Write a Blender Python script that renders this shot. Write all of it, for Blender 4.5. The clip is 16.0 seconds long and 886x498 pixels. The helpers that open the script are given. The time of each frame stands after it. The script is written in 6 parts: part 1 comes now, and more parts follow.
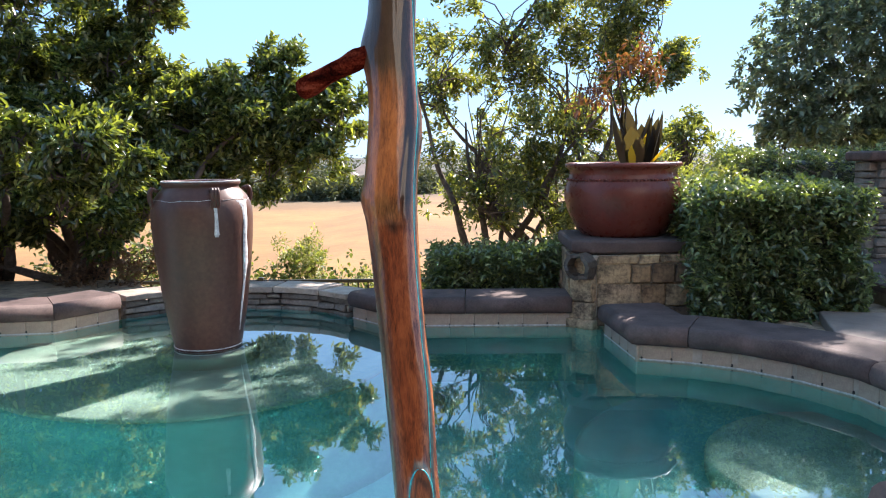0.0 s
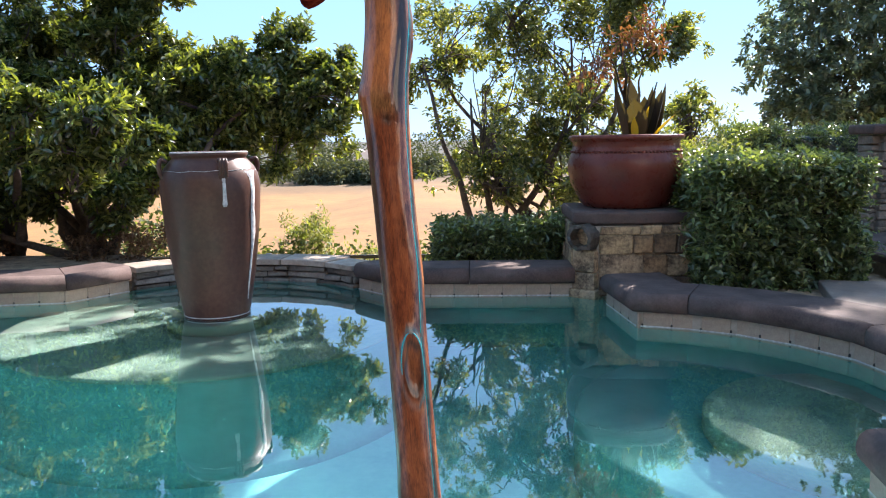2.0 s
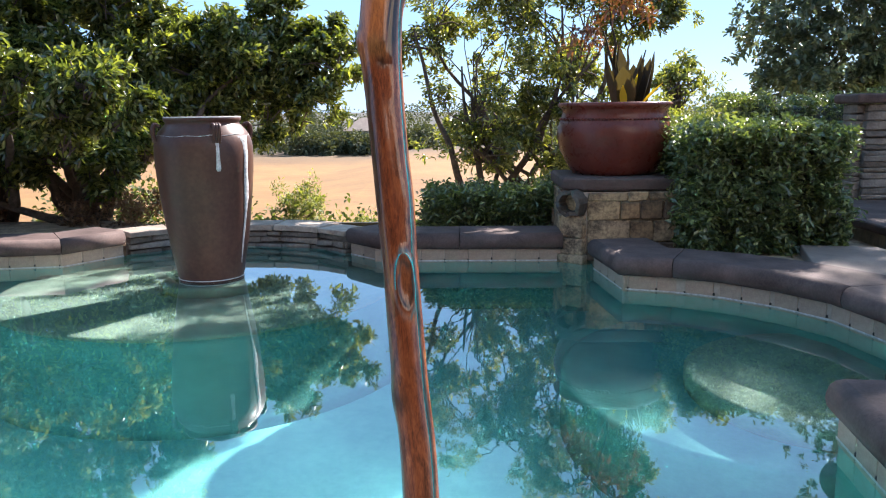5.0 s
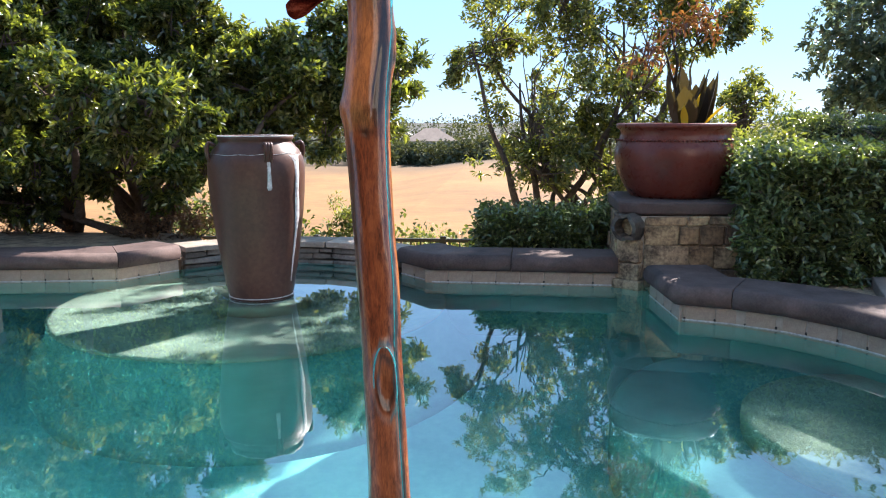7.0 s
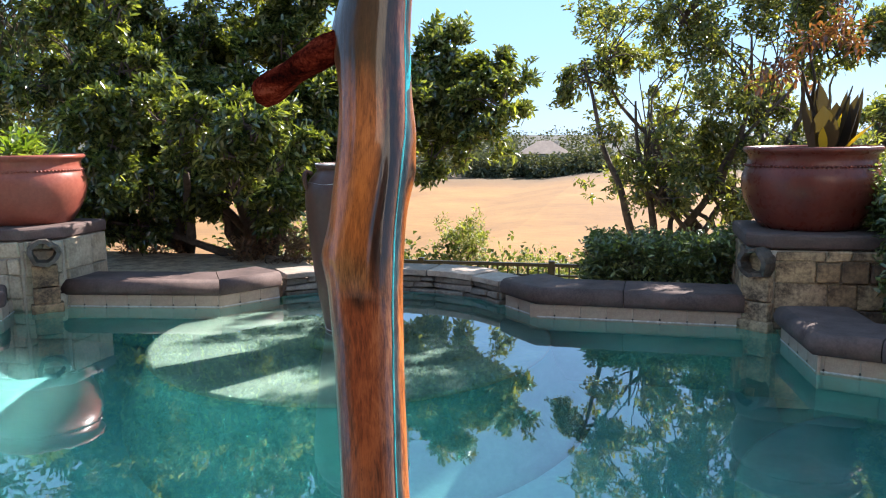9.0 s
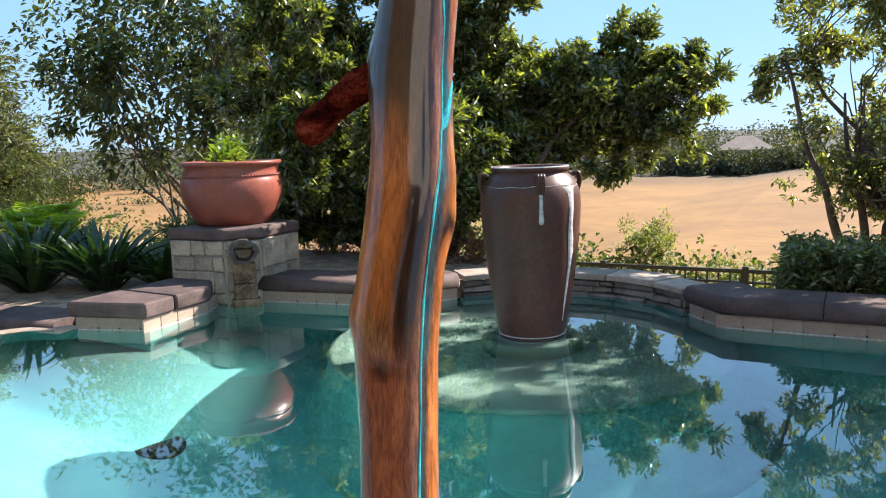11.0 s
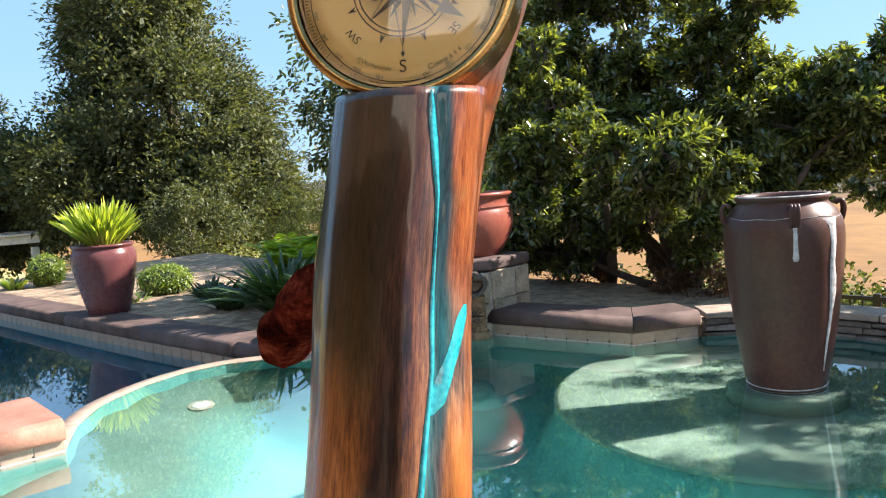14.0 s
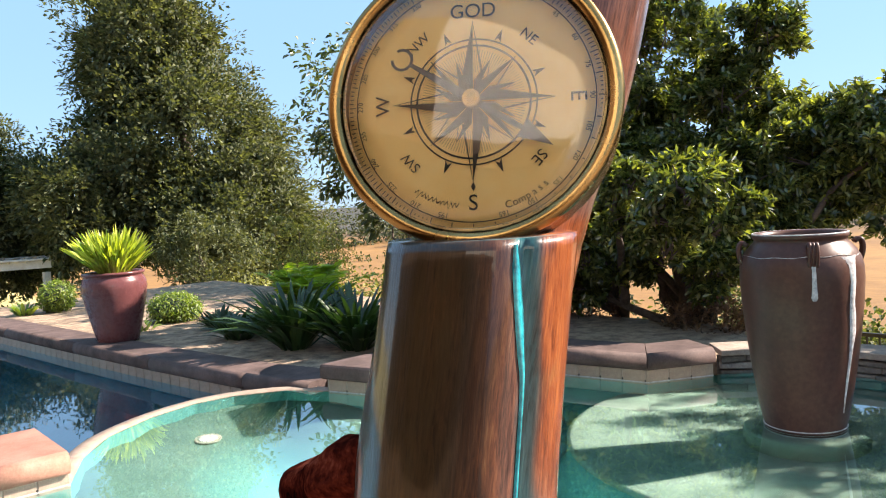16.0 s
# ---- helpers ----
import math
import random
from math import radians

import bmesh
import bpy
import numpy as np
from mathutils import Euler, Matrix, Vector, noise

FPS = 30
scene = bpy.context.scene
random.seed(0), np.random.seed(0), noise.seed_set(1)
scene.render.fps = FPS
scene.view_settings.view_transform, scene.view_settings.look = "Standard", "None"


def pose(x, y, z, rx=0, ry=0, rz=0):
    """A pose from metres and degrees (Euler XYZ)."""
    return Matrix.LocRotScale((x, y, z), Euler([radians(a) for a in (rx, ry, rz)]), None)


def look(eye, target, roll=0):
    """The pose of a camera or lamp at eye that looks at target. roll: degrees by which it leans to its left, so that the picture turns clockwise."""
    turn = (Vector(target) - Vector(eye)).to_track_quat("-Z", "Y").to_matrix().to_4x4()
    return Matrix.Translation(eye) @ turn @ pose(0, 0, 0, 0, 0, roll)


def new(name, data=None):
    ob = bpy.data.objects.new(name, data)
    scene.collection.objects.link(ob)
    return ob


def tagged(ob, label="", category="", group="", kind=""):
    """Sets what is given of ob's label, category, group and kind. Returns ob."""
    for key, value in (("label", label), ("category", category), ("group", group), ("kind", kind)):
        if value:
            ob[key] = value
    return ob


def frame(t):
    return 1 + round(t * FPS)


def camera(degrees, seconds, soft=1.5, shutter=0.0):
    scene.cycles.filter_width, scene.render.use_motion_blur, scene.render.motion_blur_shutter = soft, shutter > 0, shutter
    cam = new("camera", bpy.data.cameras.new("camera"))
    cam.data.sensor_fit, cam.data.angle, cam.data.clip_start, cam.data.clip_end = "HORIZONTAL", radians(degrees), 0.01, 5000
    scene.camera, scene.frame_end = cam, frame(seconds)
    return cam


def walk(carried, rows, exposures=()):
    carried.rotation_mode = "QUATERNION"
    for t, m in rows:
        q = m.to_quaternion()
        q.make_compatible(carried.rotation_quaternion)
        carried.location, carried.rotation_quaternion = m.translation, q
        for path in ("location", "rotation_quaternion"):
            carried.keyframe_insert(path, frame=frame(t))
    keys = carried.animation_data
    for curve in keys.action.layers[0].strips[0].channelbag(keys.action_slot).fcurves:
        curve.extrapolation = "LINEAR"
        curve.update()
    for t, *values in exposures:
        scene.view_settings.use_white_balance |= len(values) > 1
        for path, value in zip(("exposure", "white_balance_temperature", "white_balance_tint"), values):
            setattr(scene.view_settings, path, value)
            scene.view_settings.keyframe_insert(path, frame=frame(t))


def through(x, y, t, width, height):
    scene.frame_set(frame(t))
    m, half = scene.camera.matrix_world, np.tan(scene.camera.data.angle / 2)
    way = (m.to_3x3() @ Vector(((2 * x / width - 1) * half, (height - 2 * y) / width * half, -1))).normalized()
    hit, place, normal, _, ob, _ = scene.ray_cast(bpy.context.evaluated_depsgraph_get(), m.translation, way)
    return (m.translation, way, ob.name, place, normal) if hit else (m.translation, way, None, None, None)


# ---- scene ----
EXPOSURE = 1.85
cam = camera(58.5, 16.0, 1.1)
PATH = [
    (0, (0.108, -0.022, 1.118), (0.06, 1.963, 0.881), -0.8),
    (0.5, (0.106, -0.064, 1.104), (0.071, 1.921, 0.857), -1.1),
    (1, (0.082, -0.105, 1.077), (0.044, 1.878, 0.82), -1.2),
    (1.5, (0.09, -0.1, 1.067), (0.037, 1.882, 0.801), -1.0),
    (2, (0.125, -0.105, 1.044), (0.059, 1.874, 0.767), -0.9),
    (2.5, (0.122, -0.132, 1.022), (0.055, 1.846, 0.733), -0.8),
    (3, (0.108, -0.178, 1.011), (0.053, 1.797, 0.705), -0.8),
    (3.5, (0.111, -0.205, 1.021), (0.072, 1.768, 0.694), -0.9),
    (4, (0.113, -0.226, 1.013), (0.088, 1.743, 0.664), -0.9),
    (6.5, (0.178, -0.119, 1.048), (0.031, 1.846, 0.711), -0.2),
    (7, (0.192, -0.095, 1.072), (-0.006, 1.87, 0.751), -0.2),
    (7.5, (0.195, -0.035, 1.1), (-0.047, 1.926, 0.791), -0.1),
    (8, (0.201, 0.062, 1.12), (-0.093, 2.017, 0.817), -0.3),
    (8.5, (0.194, 0.151, 1.138), (-0.17, 2.095, 0.841), -0.4),
    (9, (0.197, 0.21, 1.149), (-0.279, 2.131, 0.861), -0.7),
    (9.5, (0.237, 0.232, 1.165), (-0.379, 2.115, 0.887), -1.0),
    (10, (0.272, 0.238, 1.168), (-0.482, 2.071, 0.896), -1.3),
    (12.5, (0.204, 0.437, 1.185), (-0.902, 2.08, 0.905), -3.3),
    (13, (0.209, 0.473, 1.197), (-1.002, 2.044, 0.94), -3.9),
    (13.5, (0.208, 0.492, 1.211), (-1.109, 1.981, 0.982), -3.9),
    (14, (0.203, 0.512, 1.229), (-1.205, 1.919, 1.031), -4.0),
    (14.5, (0.199, 0.542, 1.238), (-1.278, 1.881, 1.071), -3.9),
    (15, (0.188, 0.56, 1.243), (-1.323, 1.862, 1.103), -3.7),
    (15.5, (0.185, 0.567, 1.258), (-1.311, 1.888, 1.133), -3.6),
    (16, (0.163, 0.535, 1.257), (-1.263, 1.932, 1.132), -3.4),
]
walk(cam, [(t, look(eye, target, roll)) for t, eye, target, roll in PATH],
     [(0, EXPOSURE + 0.28, 6500, 18), (4.2, EXPOSURE + 0.20, 6450, 18), (8.0, EXPOSURE + 0.24, 6500, 17), (10.0, EXPOSURE + 0.04, 6550, 15), (12.5, EXPOSURE - 0.09, 6600, 14), (14.0, EXPOSURE + 0.0, 6800, 15), (16.0, EXPOSURE + 0.05, 7100, 17)])

# ---- sky and sun ----
SUN_AZ, SUN_EL = 36.0, 37.0
world = bpy.data.worlds.new("sky")
scene.world = world
world.use_nodes = True
wn = world.node_tree.nodes
sky = wn.new("ShaderNodeTexSky")
sky.sky_type, sky.sun_disc = "NISHITA", False
sky.sun_elevation, sky.sun_rotation = radians(SUN_EL), radians(SUN_AZ)
sky.air_density, sky.dust_density, sky.ozone_density = 1.0, 0.1, 3.5
haze = wn.new("ShaderNodeMix")
haze.data_type = "RGBA"
haze.inputs[0].default_value = 0.85
haze.inputs[7].default_value = (1.28, 2.52, 4.0, 1)
world.node_tree.links.new(sky.outputs[0], haze.inputs[6])
world.node_tree.links.new(haze.outputs[2], wn["Background"].inputs[0])
wn["Background"].inputs[1].default_value = 0.081
sun_data = bpy.data.lights.new("sun", "SUN")
sun_data.energy, sun_data.angle, sun_data.color = 4.9, radians(0.55), (1.0, 0.95, 0.87)
sun = new("sun", sun_data)
sd = Vector((math.sin(radians(SUN_AZ)) * math.cos(radians(SUN_EL)), math.cos(radians(SUN_AZ)) * math.cos(radians(SUN_EL)), math.sin(radians(SUN_EL))))
sun.matrix_world = look(sd * 50, (0, 0, 0))


# ---- materials ----
class Mat:
    """A Principled material with small node helpers."""

    def __init__(self, name, rough=0.6, metal=0.0):
        self.m = bpy.data.materials.new(name)
        self.m.use_nodes = True
        self.t = self.m.node_tree
        self.p = self.t.nodes["Principled BSDF"]
        self.p.inputs["Roughness"].default_value = rough
        self.p.inputs["Metallic"].default_value = metal

    def node(self, kind, **values):
        n = self.t.nodes.new(kind)
        for k, v in values.items():
            n.inputs[k].default_value = v
        return n

    def link(self, a, b):
        self.t.links.new(a, b)

    def coords(self, scale=(1, 1, 1), which="Object"):
        tc = self.t.nodes.new("ShaderNodeTexCoord")
        mp = self.t.nodes.new("ShaderNodeMapping")
        mp.inputs["Scale"].default_value = scale
        self.link(tc.outputs[which], mp.inputs[0])
        return mp.outputs[0]

    def noise(self, scale, detail=4.0, rough=0.6, vec=None, dist=0.0):
        n = self.node("ShaderNodeTexNoise", Scale=scale, Detail=detail, Roughness=rough, Distortion=dist)
        self.link(vec if vec is not None else self.coords(), n.inputs["Vector"])
        return n.outputs["Fac"]

    def ramp(self, fac, stops):
        r = self.t.nodes.new("ShaderNodeValToRGB")
        e = r.color_ramp.elements
        while len(e) < len(stops):
            e.new(0.5)
        for el, (pos, c) in zip(e, stops):
            el.position, el.color = pos, (*c, 1) if len(c) == 3 else c
        self.link(fac, r.inputs[0])
        return r.outputs[0]

    def mix(self, fac, a, b, mode="MIX"):
        n = self.t.nodes.new("ShaderNodeMix")
        n.data_type, n.blend_type = "RGBA", mode
        for sock, v in ((n.inputs[0], fac), (n.inputs[6], a), (n.inputs[7], b)):
            if hasattr(v, "links"):
                self.link(v, sock)
            elif isinstance(v, tuple):
                sock.default_value = (*v, 1)
            else:
                sock.default_value = v
        return n.outputs[2]

    def math(self, op, a, b=0.0):
        n = self.t.nodes.new("ShaderNodeMath")
        n.operation = op
        for sock, v in ((n.inputs[0], a), (n.inputs[1], b)):
            if hasattr(v, "links"):
                self.link(v, sock)
            else:
                sock.default_value = v
        return n.outputs[0]

    def color(self, c):
        if hasattr(c, "links"):
            self.link(c, self.p.inputs["Base Color"])
        else:
            self.p.inputs["Base Color"].default_value = (*c, 1)
        return self

    def bump(self, height, strength=0.3, distance=0.01):
        b = self.node("ShaderNodeBump", Strength=strength, Distance=distance)
        self.link(height, b.inputs["Height"])
        self.link(b.outputs[0], self.p.inputs["Normal"])
        return self

    def rough(self, fac, lo, hi):
        r = self.t.nodes.new("ShaderNodeMapRange")
        r.inputs[3].default_value, r.inputs[4].default_value = lo, hi
        self.link(fac, r.inputs[0])
        self.link(r.outputs[0], self.p.inputs["Roughness"])
        return self

    def random(self):
        return self.t.nodes.new("ShaderNodeObjectInfo").outputs["Random"]

    def island(self):
        return self.t.nodes.new("ShaderNodeNewGeometry").outputs["Random Per Island"]


def speckled(name, dark, light, scale=8.0, rough=0.7, bump=0.2, fine=60.0, vary=0.0, which="Object"):
    """Two scales of mottling between two colours, with fine relief."""
    m = Mat(name, rough)
    m.p.inputs["Specular IOR Level"].default_value = 0.2
    v = m.coords(which=which)
    big, small = m.noise(scale, 5, 0.65, v), m.noise(fine, 4, 0.7, v)
    f = m.math("ADD", m.math("MULTIPLY", big, 0.65), m.math("MULTIPLY", small, 0.35))
    c = m.ramp(f, [(0.33, dark), (0.66, light)])
    if vary:
        n = m.t.nodes.new("ShaderNodeHueSaturation")
        m.link(c, n.inputs["Color"])
        m.link(m.math("ADD", m.math("MULTIPLY", m.random(), vary), 1 - vary / 2), n.inputs["Value"])
        c = n.outputs[0]
    m.color(c).rough(small, rough - 0.1, rough + 0.1)
    m.bump(f, bump, 0.01)
    return m.m


def leafy(name, dark, light, gloss=0.35, through=0.35, shine=0.85, tint=(1.8, 1.85, 0.6)):
    """Leaf: glossy upper side, light passing through, hue varied leaf by leaf."""
    m = Mat(name, gloss)
    isl = m.island()
    c = m.ramp(isl, [(0.0, dark), (0.72, tuple(0.62 * a + 0.38 * b for a, b in zip(dark, light))), (1.0, light)])
    m.color(c)
    m.p.inputs["Specular IOR Level"].default_value = shine
    tr = m.t.nodes.new("ShaderNodeBsdfTranslucent")
    m.link(m.mix(1.0, c, tint, "MULTIPLY"), tr.inputs[0])
    mx = m.t.nodes.new("ShaderNodeMixShader")
    mx.inputs[0].default_value = through
    out = m.t.nodes["Material Output"]
    m.link(m.p.outputs[0], mx.inputs[1])
    m.link(tr.outputs[0], mx.inputs[2])
    m.link(mx.outputs[0], out.inputs[0])
    return m.m


M_COPING = speckled("coping_concrete", (0.044, 0.030, 0.027), (0.138, 0.095, 0.085), 5, 0.8, 0.25, 90, 0.25, "Object")
# lighter reddish copy of the coping concrete, sunlight put into its colour
M_COPING_SUN = speckled("sunlit_coping", (0.20, 0.095, 0.065), (0.36, 0.19, 0.14), 5, 0.6, 0.25, 90, 0.15)
M_TILE = speckled("travertine_tile", (0.22, 0.16, 0.122), (0.37, 0.285, 0.22), 14, 0.55, 0.15, 120, 0.14)
M_GROUT = speckled("grout", (0.24, 0.20, 0.16), (0.36, 0.31, 0.26), 20, 0.9)
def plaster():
    """Aqua pebble plaster; the water's depth tint is painted in, sandy at the shallow edge."""
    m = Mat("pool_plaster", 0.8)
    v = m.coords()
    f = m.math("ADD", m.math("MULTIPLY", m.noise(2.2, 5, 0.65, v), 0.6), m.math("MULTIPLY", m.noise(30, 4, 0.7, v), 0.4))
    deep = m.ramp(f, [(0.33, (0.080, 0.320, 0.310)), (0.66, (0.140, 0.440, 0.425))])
    shallow_tint = m.ramp(f, [(0.33, (0.038, 0.088, 0.076)), (0.66, (0.084, 0.148, 0.124))])
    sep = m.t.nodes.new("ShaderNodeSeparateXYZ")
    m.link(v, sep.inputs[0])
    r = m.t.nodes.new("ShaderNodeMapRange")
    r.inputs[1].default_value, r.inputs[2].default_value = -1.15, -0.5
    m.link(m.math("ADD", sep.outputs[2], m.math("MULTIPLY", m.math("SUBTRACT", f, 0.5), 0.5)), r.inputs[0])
    m.color(m.mix(r.outputs[0], deep, shallow_tint))
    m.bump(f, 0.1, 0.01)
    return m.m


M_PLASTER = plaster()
# the water's tint at each depth is put into these plaster colours
M_SHELF = speckled("shelf_plaster", (0.145, 0.20, 0.165), (0.30, 0.355, 0.285), 3, 0.8, 0.1, 40)
M_RISER = speckled("riser_plaster", (0.072, 0.235, 0.225), (0.125, 0.34, 0.325), 3, 0.8, 0.1, 40)
M_DEEP = speckled("deep_plaster", (0.02, 0.14, 0.21), (0.035, 0.21, 0.29), 2, 0.8, 0.1, 30)
def mixed_stone():
    """Ledge stone whose tone changes from block to block: tan, honey, umber."""
    m = Mat("ledge_stone", 0.85)
    v = m.coords()
    f = m.math("ADD", m.math("MULTIPLY", m.noise(7, 5, 0.65, v), 0.6), m.math("MULTIPLY", m.noise(45, 5, 0.7, v), 0.4))
    tone = m.ramp(m.random(), [(0.0, (0.075, 0.042, 0.026)), (0.3, (0.21, 0.14, 0.078)), (0.6, (0.31, 0.22, 0.13)), (0.8, (0.17, 0.125, 0.09)), (1.0, (0.11, 0.060, 0.036))])
    m.color(m.mix(1.0, tone, m.ramp(f, [(0.40, (0.22, 0.19, 0.17)), (0.48, (0.75, 0.72, 0.70)), (0.53, (1.15, 1.12, 1.08)), (0.62, (1.8, 1.75, 1.65))]), "MULTIPLY"))
    m.bump(f, 0.7, 0.012)
    return m.m


M_STONE = mixed_stone()
M_STONE_PALE = speckled("pale_ledge_stone", (0.15, 0.115, 0.08), (0.44, 0.37, 0.275), 7, 0.85, 0.6, 50, 0.45)
M_SLATE = speckled("grey_ledge_stone", (0.06, 0.05, 0.042), (0.22, 0.19, 0.16), 9, 0.8, 0.6, 60, 0.6)
M_FLAG = speckled("flagstone", (0.19, 0.14, 0.11), (0.44, 0.36, 0.29), 6, 0.75, 0.5, 60, 0.5)
M_MORTAR = speckled("mortar", (0.13, 0.11, 0.09), (0.26, 0.22, 0.18), 20, 0.95, 0.5)
M_DECK = speckled("deck_concrete", (0.13, 0.10, 0.085), (0.24, 0.19, 0.16), 4, 0.75, 0.2, 80)
M_MULCH = speckled("mulch", (0.10, 0.06, 0.035), (0.50, 0.34, 0.21), 6, 0.95, 0.8, 90)
M_BARK = speckled("bark", (0.035, 0.026, 0.02), (0.13, 0.10, 0.08), 14, 0.9, 0.8, 60)
M_IRON = speckled("black_iron", (0.012, 0.012, 0.012), (0.03, 0.028, 0.026), 20, 0.45, 0.1)
M_LOQUAT = leafy("dark_glossy_leaf", (0.027, 0.043, 0.019), (0.20, 0.225, 0.075), 0.20, 0.34, 1.0, (2.6, 2.55, 0.6))
M_AIRY = leafy("airy_leaf", (0.046, 0.065, 0.032), (0.25, 0.26, 0.095), 0.24, 0.40, 0.9, (2.4, 2.3, 0.6))
M_FIG = leafy("broad_leaf", (0.022, 0.036, 0.02), (0.10, 0.13, 0.05), 0.38, 0.28, 0.35)
M_OAK = leafy("oak_leaf", (0.050, 0.062, 0.034), (0.20, 0.212, 0.12), 0.6, 0.24, 0.15)
# far foliage lightened: distance haze is put into the leaf colour
M_FAR = leafy("hazed_far_leaf", (0.05, 0.058, 0.04), (0.15, 0.155, 0.09), 0.8, 0.15, 0.1)
M_WEED = leafy("bank_weed_leaf", (0.05, 0.068, 0.03), (0.19, 0.21, 0.085), 0.6, 0.25, 0.2)
M_GREY = leafy("shade_tree_leaf", (0.055, 0.08, 0.05), (0.16, 0.20, 0.12), 0.4, 0.35, 0.85, (1.4, 1.5, 1.1))
M_HEDGE = leafy("hedge_leaf", (0.040, 0.066, 0.028), (0.25, 0.29, 0.115), 0.33, 0.32, 0.9)
M_BOX = leafy("boxwood_leaf", (0.085, 0.145, 0.018), (0.28, 0.33, 0.055), 0.45, 0.35)
M_STRAP = leafy("strap_leaf", (0.014, 0.036, 0.012), (0.055, 0.10, 0.028), 0.35, 0.25, 0.5)
M_LIME = leafy("lime_frond", (0.16, 0.26, 0.02), (0.36, 0.42, 0.05), 0.4, 0.45)
M_RED = leafy("red_leaf", (0.09, 0.028, 0.018), (0.19, 0.085, 0.045), 0.4, 0.35)
M_CANNA = leafy("canna_leaf", (0.03, 0.022, 0.016), (0.12, 0.085, 0.04), 0.55, 0.22, 0.3)
M_YELLOW = leafy("yellow_leaf", (0.5, 0.32, 0.02), (0.7, 0.5, 0.04), 0.4, 0.4)
M_DRY = leafy("dry_shrub", (0.10, 0.045, 0.025), (0.24, 0.13, 0.07), 0.7, 0.2)
M_SAGE = leafy("sage_shrub", (0.10, 0.12, 0.03), (0.30, 0.30, 0.09), 0.6, 0.35)


def glaze(name, low, mid, high, rough=0.28, scale=3.0):
    m = Mat(name, rough)
    v = m.coords((1, 1, 0.35))
    f = m.math("ADD", m.math("MULTIPLY", m.noise(scale, 5, 0.6, v), 0.7), m.math("MULTIPLY", m.noise(40, 4, 0.6), 0.3))
    m.color(m.ramp(f, [(0.3, low), (0.5, mid), (0.7, high)]))
    m.rough(m.noise(25, 4), rough - 0.08, rough + 0.14)
    m.bump(m.noise(30, 3), 0.12, 0.004)
    m.p.inputs["Specular IOR Level"].default_value = 0.26
    return m.m


M_VASE = glaze("plum_brown_glaze", (0.040, 0.017, 0.012), (0.072, 0.031, 0.022), (0.12, 0.056, 0.040), 0.36)
M_BOWL = glaze("oxblood_glaze", (0.07, 0.016, 0.013), (0.12, 0.028, 0.020), (0.18, 0.052, 0.036), 0.26)
M_BOWL2 = glaze("terracotta_red_glaze", (0.14, 0.036, 0.026), (0.21, 0.058, 0.04), (0.29, 0.095, 0.065), 0.3)
M_URN = glaze("plum_urn_glaze", (0.07, 0.024, 0.024), (0.12, 0.042, 0.042), (0.18, 0.072, 0.066), 0.25)
M_DRIP = speckled("white_mineral_drip", (0.26, 0.235, 0.23), (0.62, 0.59, 0.575), 30, 0.5)


def water_material():
    """Still water: mirror gloss by Fresnel over a clear blue-green body."""
    m = Mat("pool_water", 0.0)
    v = m.coords((1, 1, 1))
    b = m.node("ShaderNodeBump", Strength=0.05, Distance=0.01)
    m.link(m.math("ADD", m.noise(2.5, 3, 0.5, v), m.math("MULTIPLY", m.noise(13, 2, 0.5, v), 0.22)), b.inputs["Height"])
    gl = m.t.nodes.new("ShaderNodeBsdfGlossy")
    gl.inputs["Roughness"].default_value = 0.0
    gl.inputs["Color"].default_value = (0.95, 0.98, 1.0, 1)
    rf = m.t.nodes.new("ShaderNodeBsdfRefraction")
    rf.inputs["IOR"].default_value = 1.33
    rf.inputs["Roughness"].default_value = 0.0
    rf.inputs["Color"].default_value = (0.78, 0.94, 0.93, 1)
    fr = m.t.nodes.new("ShaderNodeFresnel")
    fr.inputs["IOR"].default_value = 1.36
    for n in (gl, rf, fr):
        m.link(b.outputs[0], n.inputs["Normal"])
    mx = m.t.nodes.new("ShaderNodeMixShader")
    m.link(m.math("MINIMUM", m.math("ADD", m.math("MULTIPLY", fr.outputs[0], 1.15), 0.14), 0.95), mx.inputs[0])
    m.link(rf.outputs[0], mx.inputs[1])
    m.link(gl.outputs[0], mx.inputs[2])
    m.link(mx.outputs[0], m.t.nodes["Material Output"].inputs[0])
    return m.m


M_WATER = water_material()


# ---- mesh helpers ----
def thing(name, label, category, group="", kind="", at=(0, 0, 0)):
    ob = new(name)
    ob.location = at
    return tagged(ob, label, category, group, kind)


def link_mesh(name, me, material, parent=None, label=""):
    if material and not me.materials:
        me.materials.append(material)
    ob = new(name, me)
    if parent:
        ob.parent = parent
    return tagged(ob, label)


def part(name, bm, material, parent=None, label="", smooth=True):
    me = bpy.data.meshes.new(name)
    bm.normal_update()
    bm.to_mesh(me)
    bm.free()
    if smooth:
        for p in me.polygons:
            p.use_smooth = True
    return link_mesh(name, me, material, parent, label)


def raw(name, verts, faces, material, parent=None, label="", smooth=False):
    me = bpy.data.meshes.new(name)
    me.from_pydata([tuple(v) for v in verts], [], [tuple(f) for f in faces])
    me.update()
    if smooth:
        me.polygons.foreach_set("use_smooth", [True] * len(me.polygons))
    return link_mesh(name, me, material, parent, label)


